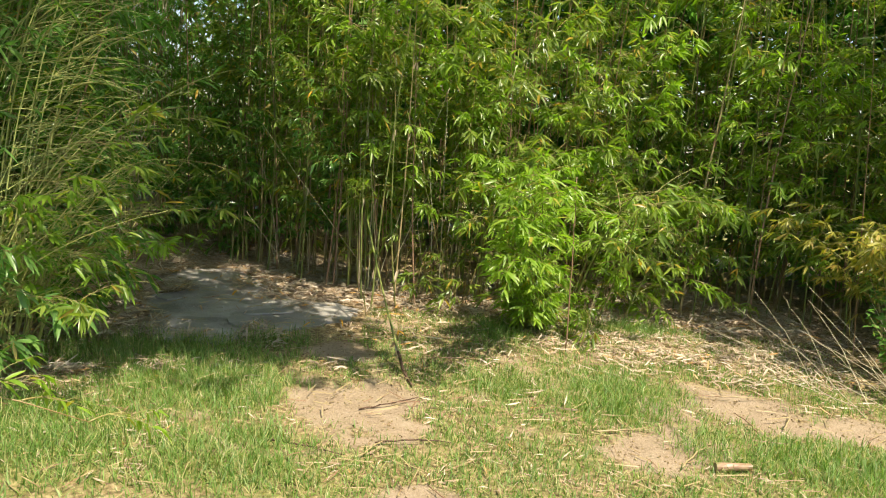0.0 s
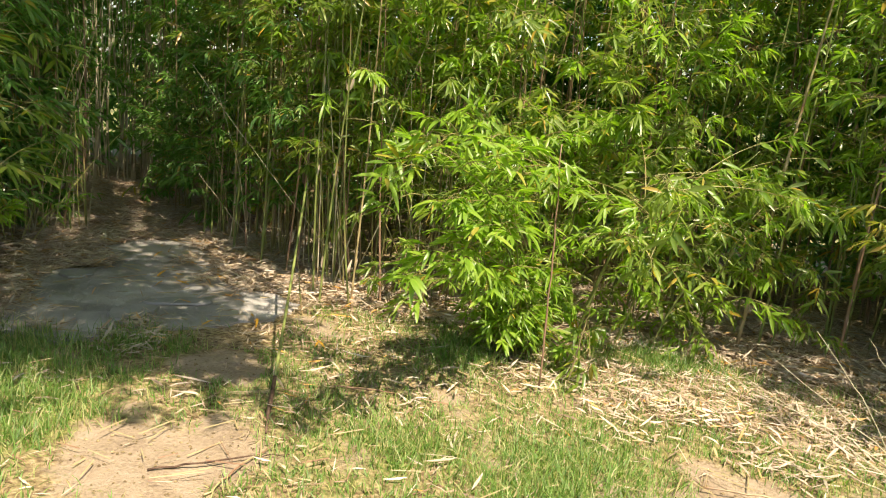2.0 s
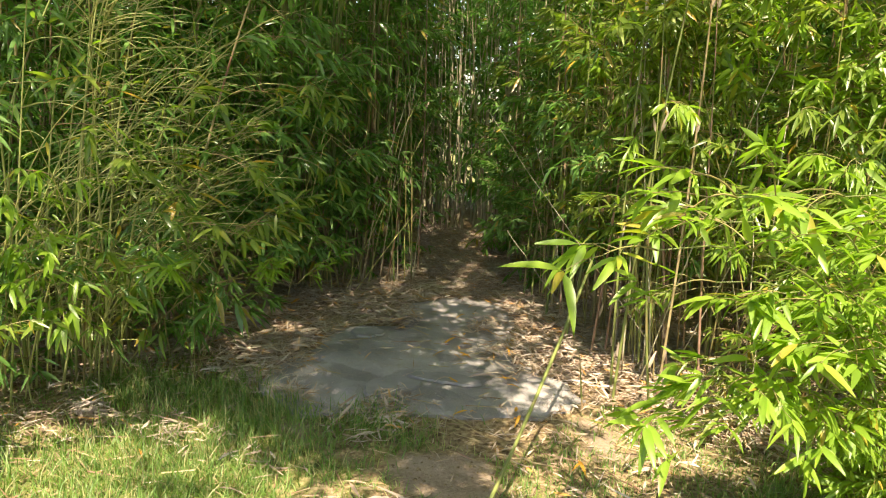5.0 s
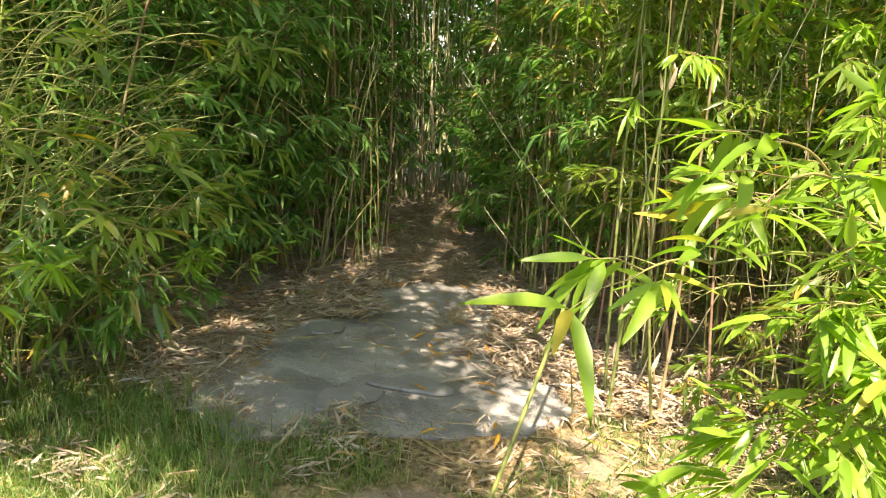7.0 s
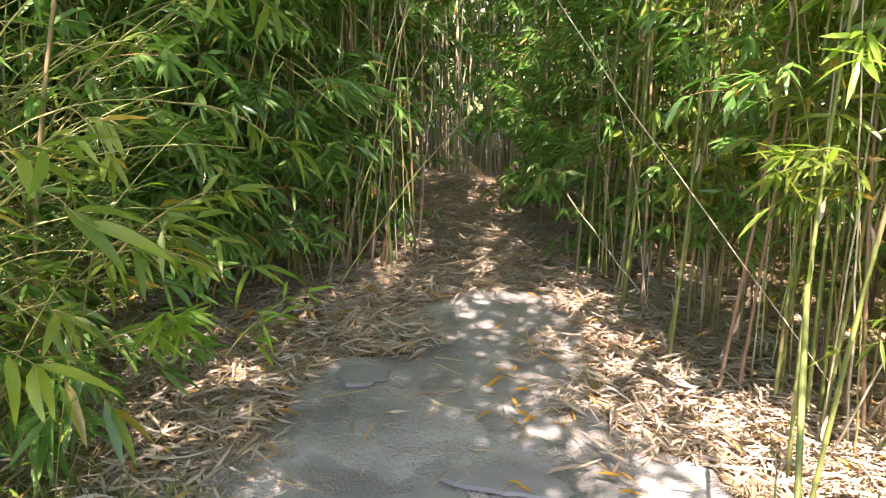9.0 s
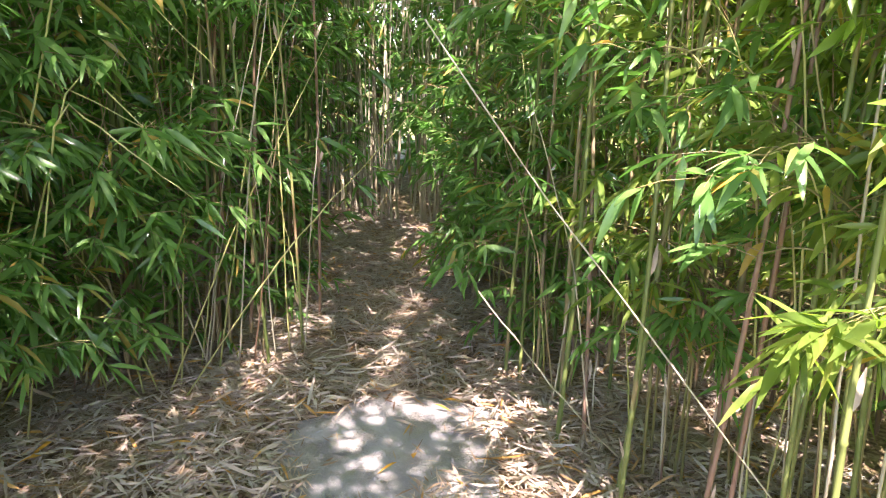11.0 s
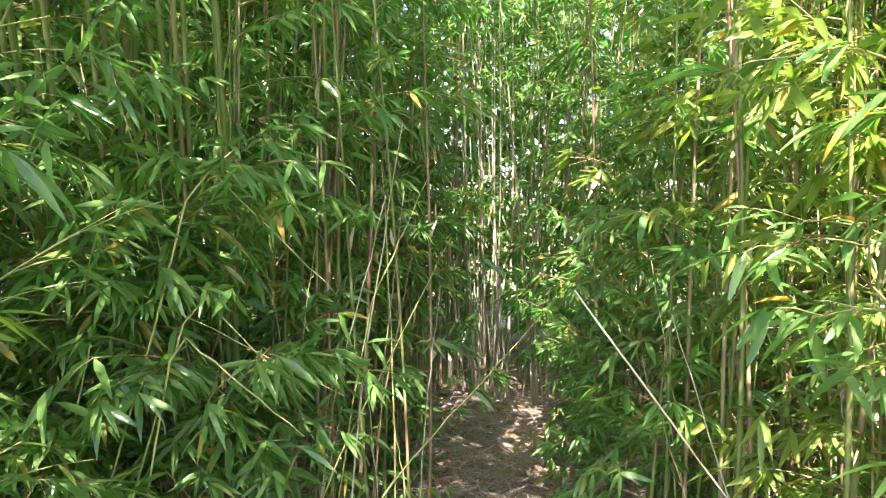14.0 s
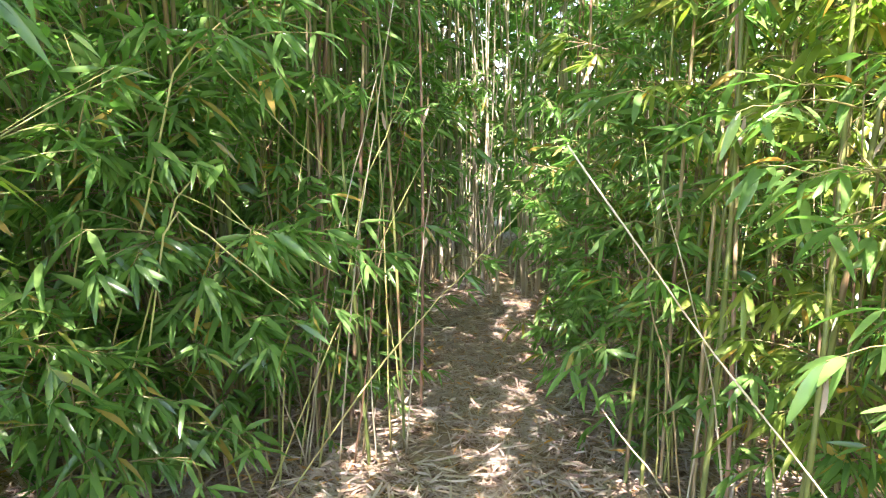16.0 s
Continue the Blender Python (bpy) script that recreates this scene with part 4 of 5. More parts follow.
def wand_model(seed, reach, rise, mat, twigs=13):
    """A thin whippy shoot, its side twigs sweeping up and out along it with narrow leaves."""
    r = np.random.default_rng(seed)
    root = thing("bamboo_shoot", "whippy yellow-green shoot with narrow leaves arching over the grass", "bamboo", "arching bamboo shoots")
    s = np.linspace(0, 1, 18)[:, None]
    line = np.array((reach * 0.3, r.uniform(-0.1, 0.1), rise * 0.8)) * 2 * s * (1 - s) + np.array((reach, r.uniform(-0.1, 0.1), rise)) * s * s
    g, lf = Geo(), Geo()
    tube(g, line, 0.0055 * (1 - 0.8 * s[:, 0]) + 0.0009, 6)
    base, way = [], []
    for k in range(twigs + 1):
        i = 17 if k == 0 else int(r.integers(4, 17))
        a = r.normal(0, 0.55)
        ln = r.uniform(0.2, 0.65) * (0.4 if k == 0 else 1.0)
        out = np.array((math.cos(a), math.sin(a), r.uniform(0.2, 1.1)))
        q = np.linspace(0, 1, 6)[:, None]
        tw = line[i] + out * ln * q + np.array((0, 0, -0.35 * ln)) * q * q
        at = g.n
        tube(g, tw, 0.003 * (1 - 0.6 * q[:, 0]), 4, cap=False)
        g.join(i * 6, at, at + 1)
        for j in range(int(r.integers(1, 4))):
            f = 1 - r.uniform(0, 0.8) ** 2
            b = a + r.normal(0, 0.6)
            base.append(line[i] + out * ln * f + np.array((0, 0, -0.35 * ln)) * f * f)
            way.append((math.cos(b), math.sin(b), r.normal(0.1, 0.45)))
    n = len(base)
    ln = r.uniform(0.06, 0.15, n)
    leaves(lf, base, way, ln, ln * r.uniform(0.1, 0.16, n), r.uniform(0.1, 0.5, n), 0, True, r)
    part("stem", g.mesh("stem", [WAND]), root, "thin pale yellow-green stem and twigs")
    part("foliage", lf.mesh("foliage", [mat]), root)
    return root


WANDS = [wand_model(400 + k, 0.3 + 0.1 * (k % 5), 0.7 + 0.26 * k, (LEAF_COOL, LEAF, LEAF_BRIGHT)[k % 3]) for k in range(7)]
for k in range(50):
    y = RNG.uniform(4.0, 5.3)
    x = RNG.uniform(-3.0, -2.5) + (0.1 if y < 4.6 else -0.3)
    m = pose(x, y, -0.01, 0, 0, RNG.normal(20, 38)) @ Matrix.Scale(RNG.uniform(0.8, 1.15), 4)
    if k < len(WANDS):
        WANDS[k].matrix_basis = m
    else:
        copy_thing(WANDS[int(RNG.integers(len(WANDS)))], m)
for k in range(18):
    f = RNG.uniform(0, 1)
    arching_shoot((-3.75 + 0.3 * f, 6.35 + 0.5 * f, 0), RNG.normal(-45, 25), RNG.uniform(0.3, 0.85), RNG.uniform(0.4, 1.9), LEAF_COOL, "leafy green shoot drooping over the litter", 8, close=k < 2, size=(0.9, 1.3))
for k in range(10):
    f = RNG.uniform(0, 1)
    arching_shoot((-2.05 - 1.3 * f, 8.1 + 1.2 * f, 0), RNG.normal(-140, 30), RNG.uniform(0.1, 0.3), RNG.uniform(0.3, 1.3), LEAF_COOL, "leafy green shoot beside the path", 7)


for k in range(8):
    x = RNG.uniform(-1.4, -0.2)
    arching_shoot((x, 7.55 - 0.35 * (x + 1.4) + RNG.uniform(0.1, 0.4), 0), RNG.normal(-100, 45), RNG.uniform(0.05, 0.25), RNG.uniform(0.4, 1.5), LEAF_COOL if k % 3 else LEAF, "low leafy shoot among the culms beside the slab", 6, "low shoots beside the slab", size=(0.8, 1.1))
# Every second shoot has its sunlit look from the lighter leaf colour.
for k in range(16):
    x = RNG.uniform(-0.5, 2.2)
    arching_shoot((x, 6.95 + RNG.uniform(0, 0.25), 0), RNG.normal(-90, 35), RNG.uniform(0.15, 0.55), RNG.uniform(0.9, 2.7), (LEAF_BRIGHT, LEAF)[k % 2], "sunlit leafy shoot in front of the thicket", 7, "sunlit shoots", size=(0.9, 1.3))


# Every third one gets the lighter leaf, its sunlight part of the colour.
for k in range(17):
    x = RNG.uniform(-1.6, 0.8)
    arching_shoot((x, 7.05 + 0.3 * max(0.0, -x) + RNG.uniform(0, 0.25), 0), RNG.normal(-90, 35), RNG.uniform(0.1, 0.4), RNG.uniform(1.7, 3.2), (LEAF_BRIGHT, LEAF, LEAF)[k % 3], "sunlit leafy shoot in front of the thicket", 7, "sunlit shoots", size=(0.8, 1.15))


def reaching_shoot(foot, tip, mat, label, group, fans=4, size=0.22, odd=None):
    """A thin shoot from foot to a known tip, with separate leaves along its outer half."""
    root = thing("bamboo_shoot", label, "bamboo", group, m=pose(*foot))
    d = np.array(tip, float) - np.array(foot, float)
    s = np.linspace(0, 1, 16)[:, None]
    line = np.array((d[0] * 0.3, d[1] * 0.3, d[2] * 1.1)) * 2 * s * (1 - s) + d * s * s
    g = Geo()
    tube(g, line, 0.0045 * (1 - 0.8 * s[:, 0]), 6)
    part("stem", g.mesh("stem", [PALE_TWIG]), root)
    way = math.degrees(math.atan2(d[1], d[0]))
    for k in range(fans):
        i = 15 if k == 0 else int(RNG.integers(8, 15))
        hero_branch(root, Matrix.Translation(line[i]) @ pose(0, 0, 0, 0, RNG.uniform(-15, 20), way + (0 if k == 0 else RNG.uniform(-60, 60))), size * RNG.uniform(0.7, 1.2), mat, 3, odd, 0.25)


NEAR = "leafy green shoot with pale twigs reaching over the slab"
for foot, tip in (((-2.5, 4.4, 0), (-1.8, 5.15, 1.25)), ((-2.45, 4.5, 0), (-1.85, 4.95, 0.9)), ((-2.5, 4.1, 0), (-1.45, 4.5, 1.3)), ((-2.6, 4.0, 0), (-1.5, 4.4, 1.0)), ((-2.6, 4.6, 0), (-1.95, 5.3, 1.6)), ((-2.5, 3.9, 0), (-1.5, 4.3, 1.55))):
    reaching_shoot(foot, tip, LEAF, NEAR, "shoots over the slab", 3)
# The lighter leaf colour makes these sprays read as lit.
for foot, tip in (((-2.75, 4.2, 0), (-2.02, 4.02, 0.95)), ((-2.7, 4.3, 0), (-1.95, 4.05, 0.75)), ((-2.8, 4.1, 0), (-2.15, 3.85, 1.05))):
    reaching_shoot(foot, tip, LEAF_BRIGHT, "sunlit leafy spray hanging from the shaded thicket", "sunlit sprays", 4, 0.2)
SPRAY = "green leafy spray with a few orange leaves beside the path"
for foot, tip in (((-0.8, 7.3, 0), (-1.14, 6.9, 1.5)), ((-0.7, 7.05, 0), (-0.9, 6.75, 1.3)), ((-0.8, 7.2, 0), (-1.12, 6.75, 1.95)), ((-0.95, 7.4, 0), (-1.22, 7.0, 1.62))):
    reaching_shoot(foot, tip, LEAF_COOL, SPRAY, "sprays beside the path", 4, 0.17, ORANGE)


def lawn_spray(pts, label):
    """A thin spray that hangs low over the grass."""
    root = thing("bamboo_spray", label, "bamboo", "sprays over the lawn", m=pose(*pts[0]))
    g = Geo()
    line = np.array(pts, float) - np.array(pts[0])
    tube(g, line, np.linspace(0.004, 0.0012, len(line)), 6)
    part("stem", g.mesh("stem", [TWIG]), root)
    way = math.degrees(math.atan2(line[-1][1] - line[1][1], line[-1][0] - line[1][0]))
    for k in range(5):
        hero_branch(root, Matrix.Translation(line[2 + k % 4]) @ pose(0, 0, 0, 0, RNG.uniform(-10, 25), way + RNG.uniform(-60, 60)), 0.14, LEAF_BRIGHT, 4, leaf=0.55)


lawn_spray([(-2.75, 1.9, 0.0), (-2.1, 1.65, 0.8), (-1.4, 1.7, 0.92), (-1.15, 1.76, 0.88), (-1.0, 1.8, 0.84), (-0.84, 1.84, 0.78)], "bright bamboo spray hanging low over the lawn")

# ---- tall tops, added out of view, that arch over the slab and the path and shade them ----
def crown_mesh(seed):
    """A nodding leafy top: many side branches round the end of one culm."""
    r = np.random.default_rng(seed)
    g = Geo()
    for k in range(9):
        v, t, _ = BRANCHES[int(r.integers(len(BRANCHES)))][1].arrays()
        d = r.uniform(0, 0.3)
        a = r.uniform(0, 6.283)
        m = np.array(pose(d * math.cos(a), d * math.sin(a), r.uniform(-0.15, 0.15), r.uniform(-20, 20), r.uniform(-10, 25), r.uniform(0, 360)) @ Matrix.Scale(r.uniform(1.0, 1.35), 4))
        g.add(v @ m[:3, :3].T + m[:3, 3], t)
    return g.mesh("foliage", [LEAF])


CROWNS = [crown_mesh(300 + k) for k in range(5)]


def shade_arch(foot, over, label):
    root = thing("bamboo", label, "bamboo", "tall arching bamboos", m=pose(*foot))
    d = np.array(over, float) - np.array(foot)
    s = np.linspace(0, 1, 22)[:, None]
    line = np.array((d[0] * 0.05, d[1] * 0.05, d[2] * 1.1)) * 2 * s * (1 - s) + d * s * s
    g = Geo()
    tube(g, line, 0.011 * (1 - 0.8 * s[:, 0]) * (1 + 0.2 * (np.arange(22) % 3 == 0)), 7)
    part("stem", g.mesh("stem", [CULM]), root)
    part("foliage", CROWNS[int(RNG.integers(len(CROWNS)))], root, m=Matrix.Translation(line[-1]) @ pose(0, 0, 0, 0, 0, RNG.uniform(0, 360)))


SHADE = [(-1.6, 4.75), (-0.5, 5.0), (-0.55, 5.5), (-0.8, 5.8), (-1.15, 6.15), (-1.6, 6.35), (-2.1, 6.8), (-2.6, 7.3), (-2.9, 7.9), (-3.5, 8.8), (-4.3, 9.9), (-5.4, 10.2), (-4.7, 9.3), (-3.4, 7.9), (-2.95, 7.2), (-2.95, 6.3), (-2.2, 5.5), (-2.1, 4.8)]
TOP = 4.3
LEAN = Vector((SUN_TO.x, SUN_TO.y)) * (TOP / SUN_TO.z)
# Each added crown hangs up-sun of the ground spot it shades.
for gx, gy in scatter(RNG, SHADE, SHADE, 0.06, 9.0, 9):
    if gy < 5.3:
        foot = (RNG.uniform(-3.4, -2.8), RNG.uniform(3.5, 4.9), 0)
    elif gy < 6.9:
        u = RNG.uniform(0, 1)
        foot = (-3.95 + 0.5 * u, 6.2 + 0.7 * u, 0)
    else:
        u = min(1.0, max(0.0, (gy - 7.0) / 2.6))
        foot = (-3.55 - 1.2 * u + RNG.uniform(-0.2, 0.0), 7.4 + 1.7 * u, 0)
    shade_arch(foot, (gx + LEAN.x, gy + LEAN.y, TOP + RNG.uniform(-0.15, 0.25)), "tall bamboo added so that its unseen leafy top shades slab and path")


def grove_tops():
    """Unseen leafy tops, added 4 to 5.5 m up to shade the slab, the path and the thickets on both sides."""
    r = np.random.default_rng(95)
    # Ground areas to keep out of the sun, with leaf density.
    roof = [
        (1500, SHADE),
        (700, [(-2.95, 6.3), (-2.95, 7.2), (-3.4, 7.7), (-3.45, 6.0), (-2.6, 5.6)]),
        (1200, [(-3.4, 6.0), (-3.3, 7.2), (-3.5, 7.9), (-5.4, 10.2), (-7.5, 10.5), (-7.5, 6.0)]),
        (900, [(-1.0, 9.1), (-2.9, 8.7), (-4.2, 9.9), (-3.5, 11.5), (0.5, 11.5), (0.5, 9.5)]),
        (600, [(-7.5, 10.3), (-5.4, 10.1), (-4.2, 9.9), (-3.5, 11.5), (-5.0, 13.0), (-7.5, 13.0)]),
        (450, [(0.5, 8.9), (0.5, 11.5), (6.0, 11.5), (6.0, 6.0), (3.4, 6.4), (2.3, 7.6), (1.5, 8.6)]),
        (1300, [(-2.6, 7.3), (-2.9, 7.9), (-3.5, 8.8), (-3.1, 9.0), (-2.3, 8.0), (-2.2, 7.5)]),
        (520, [(-2.2, 7.5), (-1.3, 7.1), (-0.6, 7.0), (-0.6, 7.45), (-1.4, 7.6), (-2.3, 7.75)]),
        (720, [(-1.9, 4.8), (-2.1, 4.2), (-2.3, 3.4), (-4.4, 3.4), (-4.6, 6.0), (-3.2, 6.2), (-2.2, 5.5)]),
        (650, [(-1.15, 6.15), (-1.6, 6.35), (-2.1, 6.8), (-2.45, 7.3), (-2.2, 7.5), (-1.3, 7.1), (-0.75, 6.5)]),
    ]
    g = Geo()
    for thick, poly in roof:
        p = scatter(r, poly, poly, 0.04, 9.0, thick)
        p = p[r.uniform(0, 1, len(p)) < 0.85 + 0.4 * wobble(p[:, 0], p[:, 1], 0.5, 96)]
        n = len(p)
        z = r.uniform(4.2, 5.4, n)
        base = np.stack([p[:, 0] + SUN_TO.x / SUN_TO.z * z, p[:, 1] + SUN_TO.y / SUN_TO.z * z, z], -1)
        a = r.uniform(0, 6.283, n)
        ln = r.uniform(0.12, 0.24, n)
        leaves(g, base, np.stack([np.cos(a), np.sin(a), r.normal(-0.3, 0.4, n)], -1), ln, ln * 0.17, 0.3, 0, False, r)
    tagged(new("grove_tops", g.mesh("grove_tops", [LEAF])), "unseen leafy tops added overhead to shade the grove", "foliage", kind="stuff")


grove_tops()
# Out-of-view crowns added to darken the right thicket.
for k in range(10):
    gx, gy = RNG.uniform(2.0, 4.3), RNG.uniform(6.3, 8.3)
    shade_arch((RNG.uniform(4.6, 5.4), RNG.uniform(5.0, 7.2), 0), (gx + LEAN.x * 1.15, gy + LEAN.y * 1.15, 4.95), "tall bamboo added so that its unseen leafy top shades the thicket")

# ---- the yellowing bamboo and dry stalks on the far side of the lawn ----
for k in range(9):
    arching_shoot((3.85 + RNG.uniform(-0.2, 0.45), 5.7 + RNG.uniform(-0.3, 0.6), 0), RNG.normal(195, 18), RNG.uniform(0.5, 1.1), RNG.uniform(0.6, 1.1), LEAF_YELLOW, "yellowing bamboo spray drooping over dry stalks", 6, "yellowing bamboo sprays")
for k in range(18):
    a = RNG.normal(2.45, 0.6)
    x, y = RNG.uniform(2.75, 3.35), RNG.uniform(4.35, 5.3)
    ln, up = RNG.uniform(0.3, 1.1), RNG.uniform(0.02, 0.7)
    cane("dry_stalk", [(x, y, 0.005), (x + math.cos(a) * ln * 0.5, y + math.sin(a) * ln * 0.5, up * 0.6), (x + math.cos(a) * ln, y + math.sin(a) * ln, up)], [0.0024, 0.002, 0.001], STRAW, "pale dry stalk leaning over the litter", "stalk", "dry stalks")


def broadleaf_bush(x, y, label, count, height):
    root = thing("broadleaf_shrub", label, "shrub", m=pose(x, y, 0))
    g = Geo()
    r = np.random.default_rng(61)
    lf = Geo()
    for k in range(count):
        a, h, o = r.uniform(0, 6.28), r.uniform(0.3, 1.0) * height, r.uniform(0.1, 0.4)
        tip = np.array((math.cos(a) * o, math.sin(a) * o, h))
        tube(g, [(0, 0, 0), tip * (0.4, 0.4, 0.6), tip], [0.005, 0.0035, 0.0015], 5)
        n = 16
        base = tip * r.uniform(0.45, 1.0, n)[:, None]
        b = r.uniform(0, 6.28, n)
        leaves(lf, base, np.stack([np.cos(b), np.sin(b), r.normal(0.05, 0.3, n)], -1), r.uniform(0.05, 0.08, n), r.uniform(0.03, 0.045, n), 0.2, 0, True, r)
    part("stem", g.mesh("stem", [TWIG]), root)
    tagged(part("foliage", lf.mesh("foliage", [LEAF_COOL]), root), kind="stuff")


broadleaf_bush(3.35, 4.9, "small green broadleaf shrub in the shade of the thicket", 12, 0.7)
broadleaf_bush(3.6, 5.5, "green broadleaf shrub with rounded leaves", 12, 1.1)

# ---- small things on the ground ----
def log_piece():
    bm = bmesh.new()
    bmesh.ops.create_cone(bm, cap_ends=True, segments=12, radius1=0.022, radius2=0.019, depth=0.2)
    bmesh.ops.subdivide_edges(bm, edges=[e for e in bm.edges if e.calc_length() > 0.1], cuts=6)
    for v in bm.verts:
        v.co += Vector((noise.noise(v.co * 30), noise.noise(v.co * 30 + Vector((5, 0, 0))), 0)) * 0.005
    me = bpy.data.meshes.new("cut_branch")
    bm.to_mesh(me)
    bm.free()
    me.materials.append(CULM_RED)
    ob = new("cut_branch", me)
    ob.matrix_basis = pose(1.66, 3.58, 0.016, 0, 90, 8)
    tagged(ob, "short cut piece of pale branch lying in the grass", "branch")


log_piece()
for x, y, a, ln in ((0.0, 4.15, 80, 0.5), (-0.1, 4.15, 35, 0.55), (2.15, 4.72, 5, 0.62), (-0.55, 3.45, -15, 0.45), (0.0, 3.6, 10, 0.4), (1.2, 4.0, 20, 0.4), (2.0, 4.25, 95, 0.3), (0.2, 2.95, 120, 0.45), (-0.2, 3.5, 60, 0.25), (2.3, 4.35, 60, 0.35), (1.55, 3.75, 50, 0.5), (0.25, 5.05, 5, 0.5), (-2.35, 5.62, 15, 0.5), (-0.4, 5.45, 20, 0.35), (0.1, 5.6, -10, 0.4)):
    c, s = math.cos(math.radians(a)) * ln / 2, math.sin(math.radians(a)) * ln / 2
    cane("twig", [(x - c, y - s, 0.006), (x + RNG.normal(0, 0.02), y + RNG.normal(0, 0.02), 0.014), (x + c, y + s, 0.006)], [0.0045, 0.004, 0.002], CULM_TAN if RNG.random() < 0.65 else BARK, "dry twig lying on the ground", "twig", "fallen twigs")

for x, y, cnt in ((-3.05, 6.21, 2), (-1.51, 6.21, 4), (-1.55, 6.38, 3), (-1.03, 6.12, 4), (-0.885, 5.61, 2), (-1.65, 6.75, 4), (-1.75, 6.55, 3), (-2.18, 5.66, 1), (-2.0, 6.95, 2), (-1.35, 6.65, 2), (-1.3, 5.9, 2), (-0.7, 5.75, 3), (-0.2, 5.6, 2), (-2.6, 5.9, 1), (-2.2, 7.4, 2), (-2.6, 8.0, 2)):
    for k in range(cnt):
        ob = new("fallen_leaf", single_leaf(k % 5, ORANGE))
        ob.matrix_basis = pose(x + RNG.normal(0, 0.035), y + RNG.normal(0, 0.035), 0.036 + 0.004 * k, RNG.uniform(-9, 9), RNG.uniform(-5, 4), RNG.uniform(0, 360)) @ Matrix.Scale(RNG.uniform(0.7, 1.15), 4)
        tagged(ob, "fallen orange bamboo leaf on the ground", "leaf", "fallen orange leaves")


def build_grass():
    r = np.random.default_rng(71)

    def blades(n, box, keep, lo, hi, width, name, label, mat):
        x, y = r.uniform(box[0], box[2], n), r.uniform(box[1], box[3], n)
        ok = keep(x, y) > r.uniform(0, 1, n)
        x, y = x[ok], y[ok]
        k = len(x)
        a = r.uniform(0, 6.283, k)
        lean = np.abs(r.normal(0, 0.85, k))
        g = Geo()
        ln = r.uniform(lo, hi, k)
        base = np.stack([x, y, ground_height(x, y) - 0.004], -1)
        way = unit(np.stack([np.cos(a) * lean, np.sin(a) * lean, np.ones(k)], -1)) * ln[:, None]
        b = a + r.uniform(0.6, 2.5, k)
        side = np.stack([np.cos(b), np.sin(b), 0 * b], -1) * (width * r.uniform(0.35, 0.65, k))[:, None]
        mid = base + way * 0.55
        tip = base + way + np.stack([np.cos(a), np.sin(a), -0.6 + 0 * a], -1) * (ln * r.uniform(0.0, 0.35, k))[:, None]
        i = (np.arange(k) * 5)[:, None]
        g.add(np.stack([base + side, base - side, mid + side * 0.8, mid - side * 0.8, tip], 1).reshape(-1, 3), np.concatenate([i + (0, 1, 2), i + (1, 3, 2), i + (2, 3, 4)]))
        tagged(new(name, g.mesh(name, [mat])), label, "grass", kind="stuff")

    off = lambda x, y: (~inside(SLAB_LINE, x, y) | (edge_distance(SLAB_LINE, x, y) < 0.09)) & ~inside(LEFT, x, y) & ~inside(RIGHT, x, y)
    fade = lambda x, y: np.clip(np.minimum(np.minimum(x + 3.0, 3.6 - x), y - 1.9) / 0.8 + 0.25 * wobble(x, y, 0.7, 16), 0, 1)
    lawn = lambda x, y: off(x, y) * fade(x, y) * np.clip(covers(x, y)[1] * 1.1 + np.where(y < 6.4, 0.65, 0.0) * (x > -0.5), 0, 1) * (1 - covers(x, y)[0])
    tall = lambda x, y: off(x, y) * np.clip((spots(x, y, TALL) + 0.22 * wobble(x, y, 0.35, 15) + 0.1) * 1.3, 0, 1) * (spots(x, y, TALL) > 0)
    blades(120000, (-3.0, 1.9, 3.6, 6.6), lawn, 0.025, 0.08, 0.005, "lawn", "short patchy lawn grass, green and straw-coloured", GRASS)
    edge = lambda x, y: off(x, y) * (1 - fade(x, y)) * np.clip(1.1 - np.hypot((x - 0.3) / 5.5, (y - 1.5) / 5.0), 0, 1) * 0.8
    blades(60000, (-5.5, -3.5, 6.0, 6.0), edge, 0.03, 0.09, 0.007, "lawn_edge", "thin patchy grass around the clearing", GRASS)
    blades(110000, (-3.0, 2.6, 3.2, 6.8), tall, 0.05, 0.15, 0.004, "tall_grass", "tufts of taller soft green grass", GRASS)


